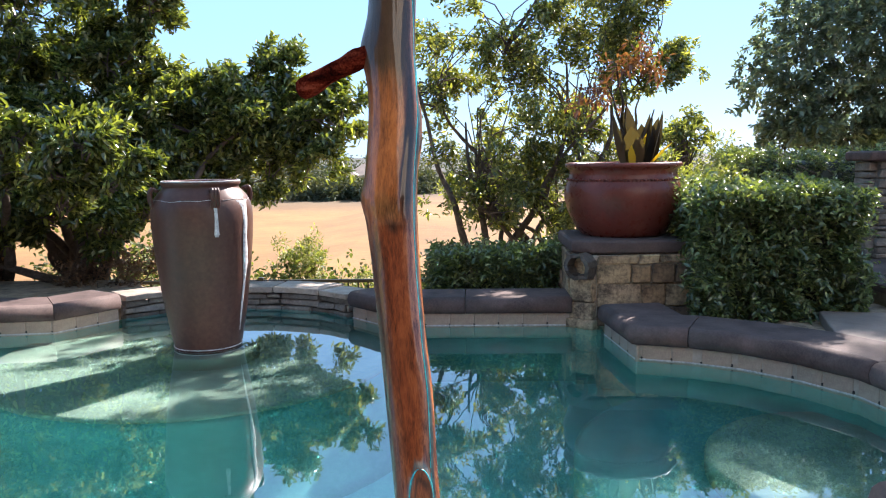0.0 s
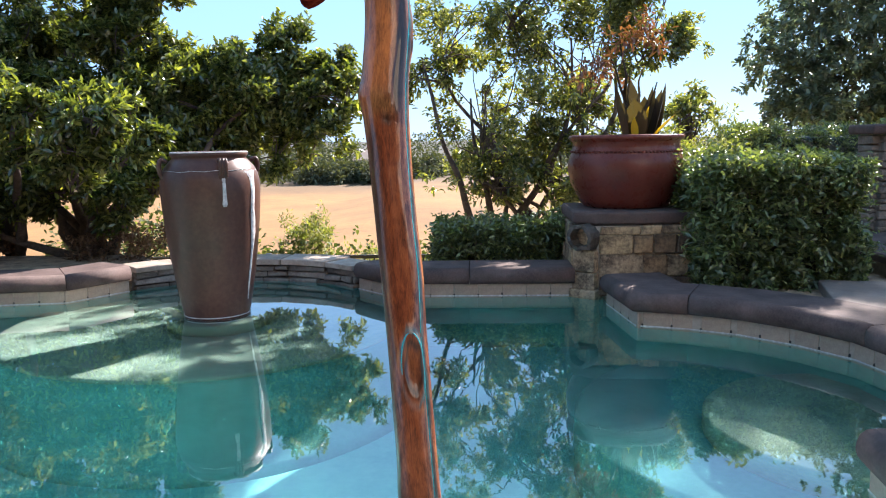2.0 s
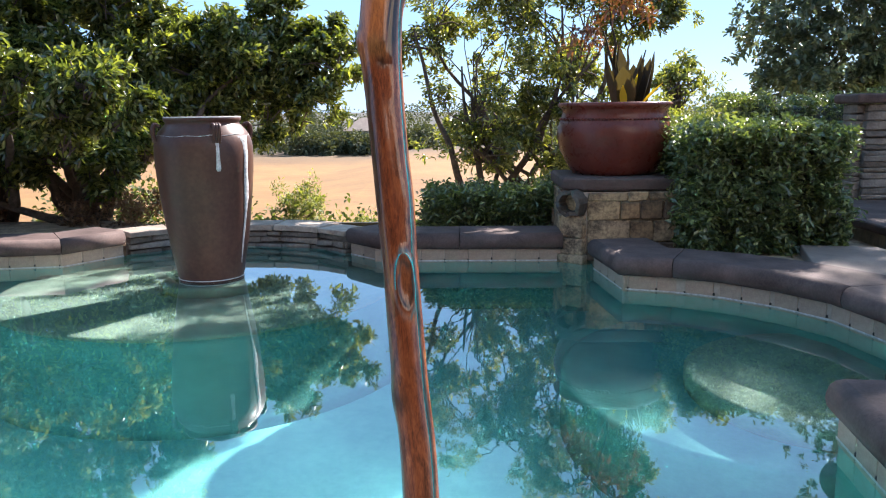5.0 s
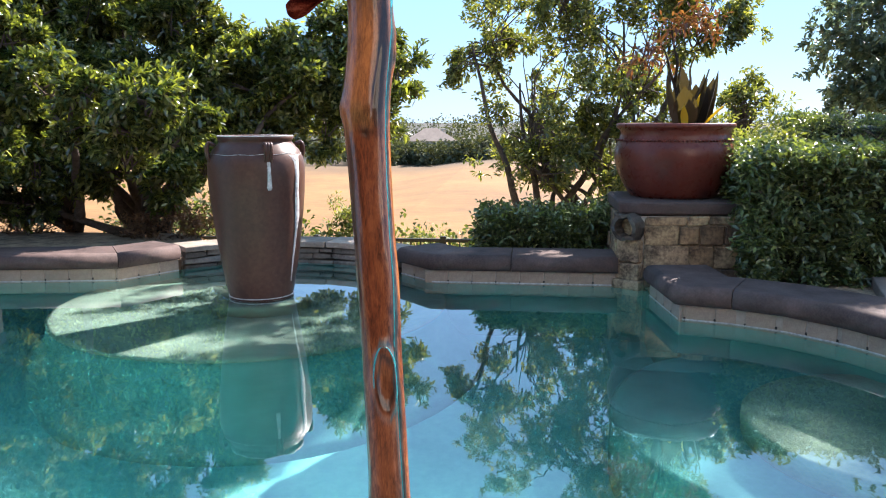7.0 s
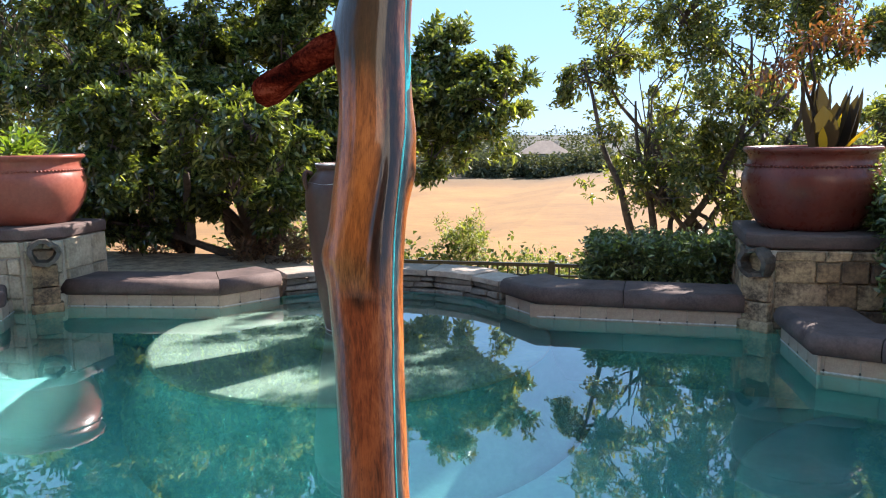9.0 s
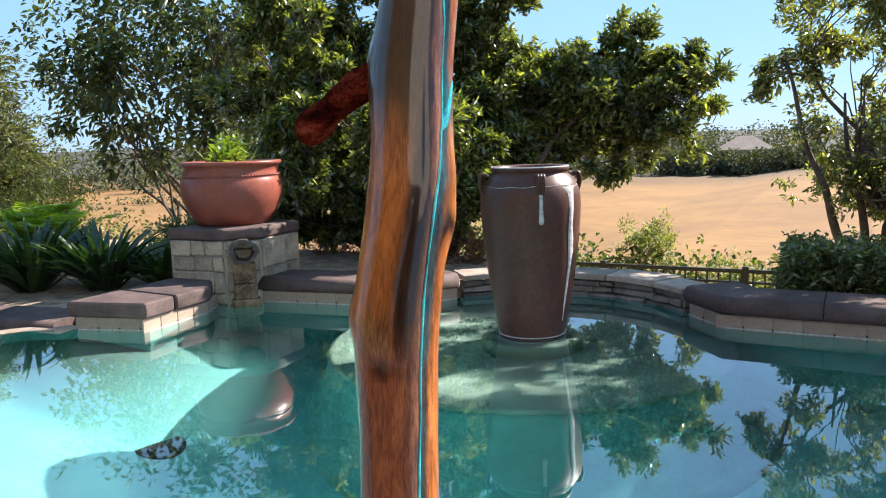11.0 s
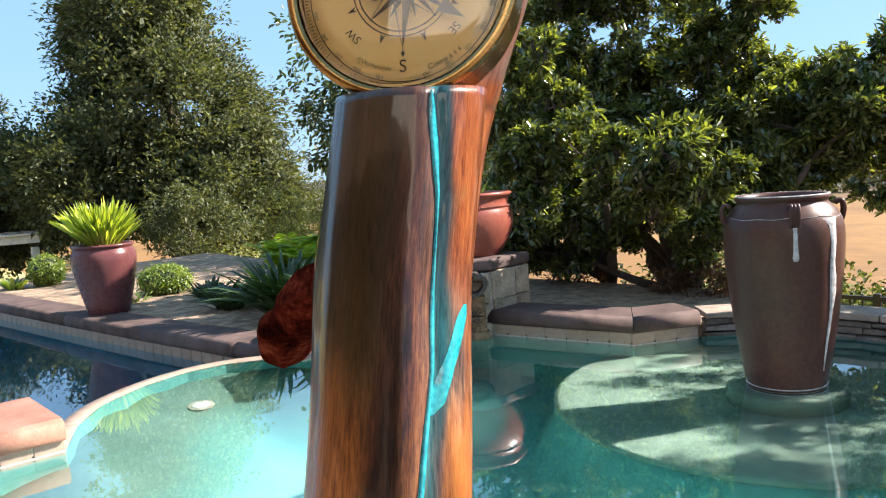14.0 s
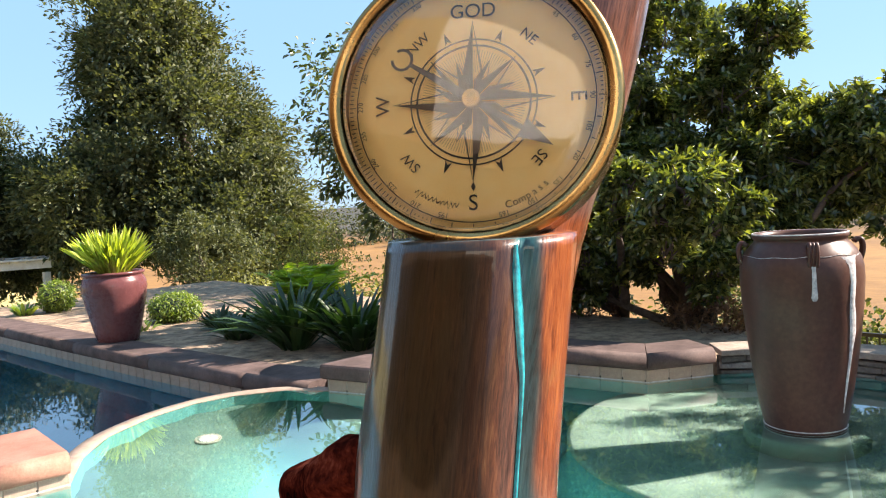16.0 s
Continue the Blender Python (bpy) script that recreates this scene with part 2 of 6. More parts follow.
def lathe(profile, seg=48, wob=0.0, seed=0):
    """A turned shape from (radius, z) rows."""
    bm = bmesh.new()
    rings = []
    for r, z in profile:
        ring = []
        for i in range(seg):
            a = 2 * math.pi * i / seg
            k = 1 + wob * noise.noise((math.cos(a) * 1.5 + seed, math.sin(a) * 1.5, z * 3))
            ring.append(bm.verts.new((r * k * math.cos(a), r * k * math.sin(a), z)))
        rings.append(ring)
    for a, b in zip(rings, rings[1:]):
        for i in range(seg):
            bm.faces.new((a[i], a[(i + 1) % seg], b[(i + 1) % seg], b[i]))
    bm.faces.new(list(reversed(rings[0])))
    bm.faces.new(rings[-1])
    return bm


def box(sx, sy, sz, bevel=0.0, seg=2):
    bm = bmesh.new()
    bmesh.ops.create_cube(bm, size=1)
    bmesh.ops.scale(bm, vec=(sx, sy, sz), verts=bm.verts)
    if bevel:
        bmesh.ops.bevel(bm, geom=bm.edges[:], offset=bevel, segments=seg, affect="EDGES", profile=0.6)
    return bm


def tube(points, radii, seg=10, cap=True):
    """A tapered limb along points."""
    bm = bmesh.new()
    pts = [Vector(p) for p in points]
    rings = []
    up = Vector((0.3, 0.2, 1)).normalized()
    for i, p in enumerate(pts):
        d = (pts[min(i + 1, len(pts) - 1)] - pts[max(i - 1, 0)]).normalized()
        x = d.cross(Vector((0.21, 0.97, 0.1))).normalized()
        y = d.cross(x)
        rings.append([bm.verts.new(p + float(radii[i]) * (math.cos(2 * math.pi * k / seg) * x + math.sin(2 * math.pi * k / seg) * y)) for k in range(seg)])
    for a, b in zip(rings, rings[1:]):
        for k in range(seg):
            bm.faces.new((a[k], a[(k + 1) % seg], b[(k + 1) % seg], b[k]))
    if cap:
        bm.faces.new(list(reversed(rings[0])))
        bm.faces.new(rings[-1])
    bmesh.ops.recalc_face_normals(bm, faces=bm.faces)
    return bm


def merge(bm, other):
    me = bpy.data.meshes.new("tmp")
    other.to_mesh(me)
    other.free()
    bm.from_mesh(me)
    bpy.data.meshes.remove(me)
    return bm


def smooth_line(points, n, closed=False):
    """Catmull-Rom through points, n steps a span."""
    out, P = [], [Vector(p) for p in points]
    m = len(P)
    spans = m if closed else m - 1
    for i in range(spans):
        a, b, c, d = (P[(i + k) % m] if closed else P[min(max(i + k, 0), m - 1)] for k in (-1, 0, 1, 2))
        for s in range(n):
            t = s / n
            out.append(0.5 * ((2 * b) + (c - a) * t + (2 * a - 5 * b + 4 * c - d) * t * t + (3 * b - a - 3 * c + d) * t ** 3))
    if not closed:
        out.append(P[-1])
    return out


def leaves(name, pos, dirs, length, width, material, parent=None, label="", seed=1, fold=0.35, droop=0.25):
    """Many folded leaves in one mesh: base, two sides, tip."""
    g = np.random.default_rng(seed)
    n = len(pos)
    d = dirs / np.linalg.norm(dirs, axis=1, keepdims=True)
    side = np.cross(d, g.normal(size=(n, 3)) * 1.0 + np.array([0, 0, 1.7]))
    side /= np.linalg.norm(side, axis=1, keepdims=True) + 1e-9
    nor = np.cross(side, d)
    L = (length * g.uniform(0.65, 1.25, n))[:, None]
    W = (width * g.uniform(0.75, 1.2, n))[:, None] / 2
    sag = np.array([0, 0, 1.0]) * L * droop
    low = pos + d * L * 0.33 + nor * W * fold * 0.8 - sag * 0.1
    mid = pos + d * L * 0.68 + nor * W * fold - sag * 0.45
    tip = pos + d * L - sag
    v = np.stack([pos, low - side * W * 0.72, mid - side * W, tip, mid + side * W, low + side * W * 0.72], 1).reshape(-1, 3)
    k = np.arange(n)[:, None] * 6
    f = np.concatenate([k + [0, 1, 2, 3], k + [0, 3, 4, 5]], 0)
    me = bpy.data.meshes.new(name)
    me.vertices.add(len(v))
    me.vertices.foreach_set("co", v.astype(np.float32).ravel())
    me.loops.add(f.size)
    me.loops.foreach_set("vertex_index", f.astype(np.int32).ravel())
    me.polygons.add(len(f))
    me.polygons.foreach_set("loop_start", np.arange(0, f.size, 4, dtype=np.int32))
    me.update(calc_edges=True)
    return link_mesh(name, me, material, parent, label)


def whorls(centres, per, spread, seed, up=0.35, out_from=None):
    """Leaf places and directions: a whorl of leaves at each shoot tip."""
    g = np.random.default_rng(seed)
    n = len(centres) * per
    c = np.repeat(centres, per, 0)
    d = g.normal(size=(n, 3))
    d /= np.linalg.norm(d, axis=1, keepdims=True)
    d[:, 2] += up
    if out_from is not None:
        o = c - out_from
        d += 0.7 * o / (np.linalg.norm(o, axis=1, keepdims=True) + 1e-9)
    return c + d * g.uniform(0.0, spread, (n, 1)), d


def rosettes(centres, mids, per, seed, up=0.5, tilt=(30, 88)):
    """Leaf places and directions: at each shoot tip a rosette of leaves that opens outwards and upwards."""
    g = np.random.default_rng(seed)
    o = centres - mids
    axis = 0.8 * o / (np.linalg.norm(o, axis=1, keepdims=True) + 1e-9) + 0.45 * g.normal(size=o.shape)
    axis[:, 2] += up
    axis /= np.linalg.norm(axis, axis=1, keepdims=True)
    n = len(centres) * per
    axis, c = np.repeat(axis, per, 0), np.repeat(centres, per, 0)
    perp = np.cross(axis, g.normal(size=(n, 3)))
    perp /= np.linalg.norm(perp, axis=1, keepdims=True) + 1e-9
    a = np.radians(g.uniform(*tilt, n))[:, None]
    return c - axis * g.uniform(0.0, 0.11, (n, 1)) + 0.018 * g.normal(size=(n, 3)), axis * np.cos(a) + perp * np.sin(a)


def blob(centre, radii, n, seed, shell=0.5, rough=0.25):
    """Shoot tips in an uneven ellipsoid: gathered in clumps with gaps between, denser towards its skin."""
    g = np.random.default_rng(seed)
    k = max(4, n // 13)
    d = g.normal(size=(k, 3))
    d /= np.linalg.norm(d, axis=1, keepdims=True)
    w = np.array([1 + rough * noise.noise((v[0] * 2.2 + seed, v[1] * 2.2, v[2] * 2.2)) * 1.6 for v in d])
    r = g.uniform(shell, 1.0, k) ** 0.6 * w
    hub = d * r[:, None] * np.array(radii)
    size = 0.13 * float(np.mean(radii)) * g.uniform(0.6, 1.3, k)
    pick = g.integers(0, k, n)
    return np.array(centre) + hub[pick] + g.normal(size=(n, 3)) * size[pick][:, None]


# ---- ground ----
UP_LEFT = [(-3.66, 4.80), (-2.55, 4.97), (-2.30, 5.36)]
UP_STONE = [(-2.28, 5.42), (-2.07, 5.60), (-1.78, 5.72), (-1.50, 5.76), (-1.20, 5.73), (-0.92, 5.61), (-0.68, 5.42)]
UP_BACK = [(-0.65, 5.38), (-0.40, 5.10), (0.82, 5.08)]
UP_RIGHT = [(0.99, 4.80), (1.05, 4.21), (1.31, 4.12), (1.54, 3.98), (1.75, 3.76), (1.91, 3.50), (1.98, 3.15), (1.95, 2.80), (1.80, 2.48), (1.56, 2.29)]
UP_NEAR = [(1.30, 2.14), (1.27, 1.86), (1.22, 1.40), (0.90, 1.05), (-3.50, 0.90)]
UP_BROWN = [(-3.86, 0.95), (-3.83, 1.38), (-3.80, 1.82)]
UP_SPILL = [(-3.80, 1.82), (-4.18, 2.02), (-4.47, 2.27), (-4.67, 2.62), (-4.75, 2.95), (-4.71, 3.22), (-4.52, 3.51), (-4.22, 3.67)]
UP_BLOCK = [(-4.22, 3.67), (-3.73, 3.81), (-3.75, 4.33), (-3.90, 4.62)]
UPPER = UP_LEFT + UP_STONE + UP_BACK + [(0.84, 5.02), (1.0, 5.02)] + UP_RIGHT + UP_NEAR + UP_BROWN + UP_SPILL[1:] + UP_BLOCK[1:] + [(-3.74, 4.70)]
LOWER_FAR = [(-4.40, 3.66), (-4.75, 3.62), (-5.20, 3.54), (-6.5, 3.46), (-8.0, 3.40), (-10.0, 3.34), (-12.0, 3.28)]
LOWER = LOWER_FAR + [(-12.1, 0.5), (-12.1, -6.0), (-4.6, -6.0), (-4.55, 1.0), (-4.50, 1.75)] + [(x - 0.12, y) for x, y in UP_SPILL[1:-1]]


def in_poly(x, y, poly):
    c, j = False, len(poly) - 1
    for i in range(len(poly)):
        (xi, yi), (xj, yj) = poly[i], poly[j]
        if (yi > y) != (yj > y) and x < (xj - xi) * (y - yi) / (yj - yi) + xi:
            c = not c
        j = i
    return c


def ground_z(x, y):
    """Garden level by the pool, a bank down to the dry field, low hills behind."""
    near = max(0.0, min(1.0, (x + 2.9) / 0.6)) * max(0.0, min(1.0, (1.9 - x) / 0.6))
    d = max(0.0, y - 7.0 + 0.9 * near - 0.02 * abs(x))
    if x < -9:
        d = max(0.0, y - 7.2 - 0.12 * (-9 - x))
    base = 0.03
    if x < -13:
        base -= 0.13 * min(12.0, -13 - x)
    if x > 1.9 and y > 2.3:
        base = 0.12
    s = min(1.0, d / 40.0)
    z = base - 9.5 * (s * (2 - s))
    r = math.hypot(x, y)
    if r > 170:
        k = min(1.0, (r - 170) / 700)
        z += k * (1 + 3 * noise.noise((x * 0.002, y * 0.002, 0.3)))
    if d > 3:
        z += 0.35 * noise.noise((x * 0.05, y * 0.05, 0)) * min(1, d / 30)
    return z


def axis_steps(lo, hi, fine_lo, fine_hi, step):
    out = list(np.arange(fine_lo, fine_hi + 1e-6, step))
    a, s = fine_lo, step
    while a > lo:
        s *= 1.22
        a -= s
        out.insert(0, a)
    a, s = fine_hi, step
    while a < hi:
        s *= 1.22
        a += s
        out.append(a)
    return out


def build_ground():
    xs, ys = axis_steps(-2600, 2600, -14, 7, 0.2), axis_steps(-800, 3000, -7, 12, 0.2)
    verts, faces = [], []
    holes = [UPPER, LOWER]
    for y in ys:
        for x in xs:
            z = ground_z(x, y)
            if -13 < x < 3.2 and -7 < y < 6.6:
                if any(in_poly(x, y, p) for p in holes) or any(in_poly(x + dx, y + dy, p) for p in holes for dx in (-0.12, 0.12) for dy in (-0.12, 0.12)):
                    z = -2.6
                elif y < 2.0:
                    z = -0.35
            verts.append((x, y, z))
    w = len(xs)
    for j in range(len(ys) - 1):
        for i in range(w - 1):
            a = j * w + i
            faces.append((a, a + 1, a + 1 + w, a + w))
    m = Mat("garden_soil_and_dry_field", 0.95)
    v = m.coords()
    sep = m.t.nodes.new("ShaderNodeSeparateXYZ")
    m.link(v, sep.inputs[0])
    field = m.ramp(m.math("ADD", m.math("MULTIPLY", m.noise(0.05, 5, 0.65, v), 0.5), m.math("MULTIPLY", m.noise(0.7, 6, 0.75, m.coords((0.5, 2.4, 1))), 0.5)), [(0.36, (0.120, 0.054, 0.011)), (0.5, (0.190, 0.092, 0.020)), (0.62, (0.245, 0.126, 0.031))])
    soil = m.ramp(m.noise(9, 6, 0.7, v), [(0.3, (0.085, 0.056, 0.038)), (0.5, (0.27, 0.185, 0.12)), (0.7, (0.47, 0.335, 0.22))])
    weeds = m.ramp(m.noise(2.0, 6, 0.75, v), [(0.3, (0.10, 0.11, 0.03)), (0.5, (0.34, 0.28, 0.10)), (0.7, (0.50, 0.38, 0.17))])
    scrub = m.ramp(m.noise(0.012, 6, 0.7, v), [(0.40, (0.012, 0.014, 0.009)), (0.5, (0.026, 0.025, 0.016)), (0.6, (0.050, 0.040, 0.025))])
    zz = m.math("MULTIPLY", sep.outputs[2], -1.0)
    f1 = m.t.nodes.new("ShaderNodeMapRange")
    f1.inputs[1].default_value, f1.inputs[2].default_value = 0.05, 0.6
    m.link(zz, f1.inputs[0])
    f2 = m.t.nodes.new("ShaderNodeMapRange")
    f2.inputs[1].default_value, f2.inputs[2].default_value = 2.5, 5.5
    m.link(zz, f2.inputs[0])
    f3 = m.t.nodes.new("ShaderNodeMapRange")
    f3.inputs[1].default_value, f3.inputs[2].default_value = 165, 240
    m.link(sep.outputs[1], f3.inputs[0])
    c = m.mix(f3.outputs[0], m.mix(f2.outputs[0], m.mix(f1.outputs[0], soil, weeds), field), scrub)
    m.color(c)
    m.bump(m.noise(40, 6, 0.75, v), 0.5, 0.015)
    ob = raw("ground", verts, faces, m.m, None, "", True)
    tagged(ob, "brown garden soil sloping down to a dry golden field", "ground", kind="structure")


build_ground()


# ---- the pools ----
def fill_poly(points, z):
    bm = bmesh.new()
    vs = [bm.verts.new((x, y, z)) for x, y in points]
    es = [bm.edges.new((vs[i], vs[(i + 1) % len(vs)])) for i in range(len(vs))]
    bmesh.ops.triangle_fill(bm, use_beauty=True, edges=es)
    for f in bm.faces:
        if f.normal.z < 0:
            f.normal_flip()
    return bm


def wall_strip(points, z0, z1, closed=True):
    bm = bmesh.new()
    n = len(points)
    lo = [bm.verts.new((x, y, z0)) for x, y in points]
    hi = [bm.verts.new((x, y, z1)) for x, y in points]
    for i in range(n if closed else n - 1):
        j = (i + 1) % n
        bm.faces.new((lo[i], lo[j], hi[j], hi[i]))
    return bm


def water_sheet(name, poly, z, label):
    ob = part(name, fill_poly(poly, z), M_WATER, None, "", True)
    ob.visible_shadow = False
    tagged(ob, label, "water", kind="structure")


DEPTH = -1.25
basin = thing("pool_basin", "pale aqua plastered pool basin under the water", "pool", kind="structure")
part("basin_wall", wall_strip(UPPER, DEPTH, -0.02), M_RISER, basin, "", False)


def basin_floor():
    """Floor that rises to a shallow beach along the overflow edge."""
    step = 0.12
    xs, ys = np.arange(-4.9, 2.2, step), np.arange(0.8, 5.95, step)
    verts, faces = [], []
    for y in ys:
        for x in xs:
            d = min(math.dist((x, y), q) for q in UP_SPILL)
            d = min(d, 1.0 + max(0.0, (x + 4.0)))
            verts.append((x, y, DEPTH + (0.98 if d < 0.1 else 0.98 * max(0.0, 1 - (d - 0.1) / 2.2) ** 1.5) + 0.006 * noise.noise((x, y, 0))))
    w = len(xs)
    for j in range(len(ys) - 1):
        for i in range(w - 1):
            c = (xs[i] + step / 2, ys[j] + step / 2)
            if in_poly(*c, UPPER) or any(in_poly(c[0] + a, c[1] + b, UPPER) for a in (-0.2, 0.2) for b in (-0.2, 0.2)):
                if math.dist(c, (-4.75, 2.95)) > 0.02 and not (c[0] < -4.75):
                    faces.append((j * w + i, j * w + i + 1, (j + 1) * w + i + 1, (j + 1) * w + i))
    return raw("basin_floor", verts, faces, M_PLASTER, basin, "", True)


basin_floor()
lower_basin = thing("lower_pool_basin", "deep dark teal plastered basin of the lower pool", "pool", kind="structure")
part("basin_wall", wall_strip(LOWER, -1.7, -0.06), M_DEEP, lower_basin, "", False)
part("basin_floor", fill_poly(LOWER, -1.7), M_DEEP, lower_basin, "", False)
water_sheet("water", UPPER, 0.0, "still clear turquoise pool water reflecting trees and sky")
water_sheet("water", LOWER, -0.16, "still deep blue water of the lower pool")


def disc(cx, cy, r, z0, z1, seg=64, bev=0.03):
    bm = lathe([(r, z0), (r, z1 - bev), (r - bev * 0.3, z1 - bev * 0.3), (r - bev, z1), (r * 0.5, z1), (0.01, z1)], seg)
    bmesh.ops.translate(bm, vec=(cx, cy, 0), verts=bm.verts)
    return bm


VASE_AT = (-1.42, 4.60)
part("sun_shelf", disc(-1.50, 4.72, 1.22, -0.33, -0.28), M_SHELF, basin, "round submerged shelf")
cove = lathe([(1.52, DEPTH - 0.02), (1.42, DEPTH + 0.06), (1.32, DEPTH + 0.22), (1.25, DEPTH + 0.48), (1.21, -0.42), (1.195, -0.325), (0.5, -0.325)], 64)
bmesh.ops.translate(cove, vec=(-1.50, 4.72, 0), verts=cove.verts)
for f in [f for f in cove.faces if f.calc_center_median().y > 4.85 and f.calc_center_median().z < -0.4]:
    cove.faces.remove(f)
part("shelf_riser", cove, M_RISER, basin, "coved plaster riser under the shelf")
part("vase_pedestal", disc(*VASE_AT, 0.30, -0.29, -0.045, 48), M_SHELF, basin, "round pedestal under the vase")
part("bench", disc(1.55, 3.35, 0.95, DEPTH, -0.62), M_RISER, basin, "round submerged step")
part("bench", disc(1.72, 3.12, 0.60, -0.64, -0.42), M_SHELF, basin, "round submerged step")
part("drain_cover", disc(-2.90, 3.08, 0.13, -1.10, -1.0, 32, 0.01), M_IRON, basin, "dark round drain cover")

# spill edge between the two pools
spill = []
for i, (x, y) in enumerate(UP_SPILL):
    spill.append(Vector((x, y, 0)))
line = smooth_line(spill, 6)
sv, sf = [], []
for i, p in enumerate(line):
    d = (line[min(i + 1, len(line) - 1)] - line[max(i - 1, 0)]).normalized()
    o = Vector((-d.y, d.x, 0))
    if o.x > 0 and i < len(line) * 0.8:
        o = -o
    for u, z in ((0.0, -0.5), (0.0, -0.012), (0.02, 0.006), (0.10, 0.004), (0.115, -0.02), (0.115, -0.6)):
        q = p + o * u
        sv.append((q.x, q.y, z))
for i in range(len(line) - 1):
    for k in range(5):
        a = i * 6 + k
        sf.append((a, a + 1, a + 7, a + 6))
raw("spill_edge", sv, sf, M_TILE, basin, "pale curved overflow edge", True)


# ---- coping ----
def offset_line(points, u):
    """The polyline moved to its left by u, mitred."""
    P = [Vector((x, y, 0)) for x, y in points]
    out = []
    for i, p in enumerate(P):
        d0 = (p - P[i - 1]).normalized() if i else (P[1] - p).normalized()
        d1 = (P[i + 1] - p).normalized() if i < len(P) - 1 else d0
        n0, n1 = Vector((-d0.y, d0.x, 0)), Vector((-d1.y, d1.x, 0))
        n = (n0 + n1).normalized()
        out.append(p + n * (u / max(0.4, n.dot(n0))))
    return out


def along(points, s):
    for a, b in zip(points, points[1:]):
        a, b = Vector((*a, 0)), Vector((*b, 0))
        l = (b - a).length
        if s <= l:
            return a + (b - a) * (s / l), (b - a).normalized()
        s -= l
    return b, (b - a).normalized()


def length(points):
    return sum(math.dist(a, b) for a, b in zip(points, points[1:]))


def sub_line(points, s0, s1):
    out = [tuple(along(points, s0)[0][:2])]
    acc = 0
    for a, b in zip(points, points[1:]):
        acc += math.dist(a, b)
        if s0 + 0.01 < acc < s1 - 0.01:
            out.append(b)
    out.append(tuple(along(points, s1)[0][:2]))
    return out


def coping_run(points, cuts, width, z0, z1, material, parent, label=""):
    """Bull-nosed coping along the water, land on the left, in stones with narrow joints at the cuts (metres along)."""
    marks = [0.0] + list(cuts) + [length(points)]
    pts, cut_at, acc = [points[0]], [0], 0.0
    for a, b in zip(points, points[1:]):
        l = math.dist(a, b)
        for c in cuts:
            if acc + 0.02 < c < acc + l - 0.02:
                f = (c - acc) / l
                pts.append((a[0] + (b[0] - a[0]) * f, a[1] + (b[1] - a[1]) * f))
                cut_at.append(len(pts) - 1)
        pts.append(b)
        acc += l
        if any(abs(acc - c) <= 0.02 for c in cuts):
            cut_at.append(len(pts) - 1)
    cut_at.append(len(pts) - 1)
    sec = [(0.06, z0), (-0.03, z0), (-0.046, z0 + 0.02), (-0.052, z0 + 0.045), (-0.050, z1 - 0.045), (-0.042, z1 - 0.02), (-0.024, z1 - 0.005), (0.0, z1), (width - 0.025, z1), (width, z1 - 0.02), (width, z0)]
    rows = [offset_line(pts, u) for u, z in sec]
    for i0, i1 in zip(cut_at, cut_at[1:]):
        bm = bmesh.new()
        vs = []
        for row, (u, z) in zip(rows, sec):
            line = [row[i].copy() for i in range(i0, i1 + 1)]
            line[0] += (line[1] - line[0]).normalized() * 0.0025
            line[-1] += (line[-2] - line[-1]).normalized() * 0.0025
            vs.append([bm.verts.new((q.x, q.y, z)) for q in line])
        n = len(sec)
        for k in range(n):
            for i in range(i1 - i0):
                bm.faces.new((vs[k][i], vs[k][i + 1], vs[(k + 1) % n][i + 1], vs[(k + 1) % n][i]))
        for i, flip in ((0, False), (-1, True)):
            ring = [vs[k][i] for k in range(n)]
            bm.faces.new(ring[::-1] if flip else ring)
        bmesh.ops.recalc_face_normals(bm, faces=bm.faces)
        ob = part("coping_stone", bm, material, parent, label, False)
        for p in ob.data.polygons:
            p.use_smooth = len(p.vertices) == 4 and abs(p.normal.z) < 0.98


TILE_MESH = {}
stain_bm = box(0.011, 0.021, 0.016, 0.003, 1)
TILE_MESH["stain"] = bpy.data.meshes.new("joint_stain")
stain_bm.to_mesh(TILE_MESH["stain"])
stain_bm.free()
TILE_MESH["stain"].materials.append(M_IRON)


def tile_mesh(w, h):
    key = (round(w, 3), round(h, 3))
    if key not in TILE_MESH:
        bm = box(w, 0.016, h, 0.0035, 1)
        me = bpy.data.meshes.new("tile")
        bm.to_mesh(me)
        bm.free()
        me.materials.append(M_TILE)
        TILE_MESH[key] = me
    return TILE_MESH[key]


def tile_run(points, parent, z0=-0.03, z1=0.083, pitch=0.152):
    """Square-cut waterline tiles along the wall, land on the left."""
    n = max(1, round(length(points) / pitch))
    p = length(points) / n
    for i in range(n):
        q, d = along(points, (i + 0.5) * p)
        ob = new("tile", tile_mesh(round(p - 0.005, 3), z1 - z0))
        ob.parent = parent
        q2, d2 = along(points, i * p)
        if i and "stain" in TILE_MESH:
            stain = new("joint_stain", TILE_MESH["stain"])
            stain.parent = parent
            stain.matrix_local = pose(q2.x, q2.y, 0.008 + random.uniform(-0.004, 0.006), 0, 0, math.degrees(math.atan2(d2.y, d2.x)))
        ob.matrix_local = pose(q.x, q.y, (z0 + z1) / 2 + random.uniform(-0.0015, 0.0015), random.uniform(-0.8, 0.8), 0, math.degrees(math.atan2(d.y, d.x)))


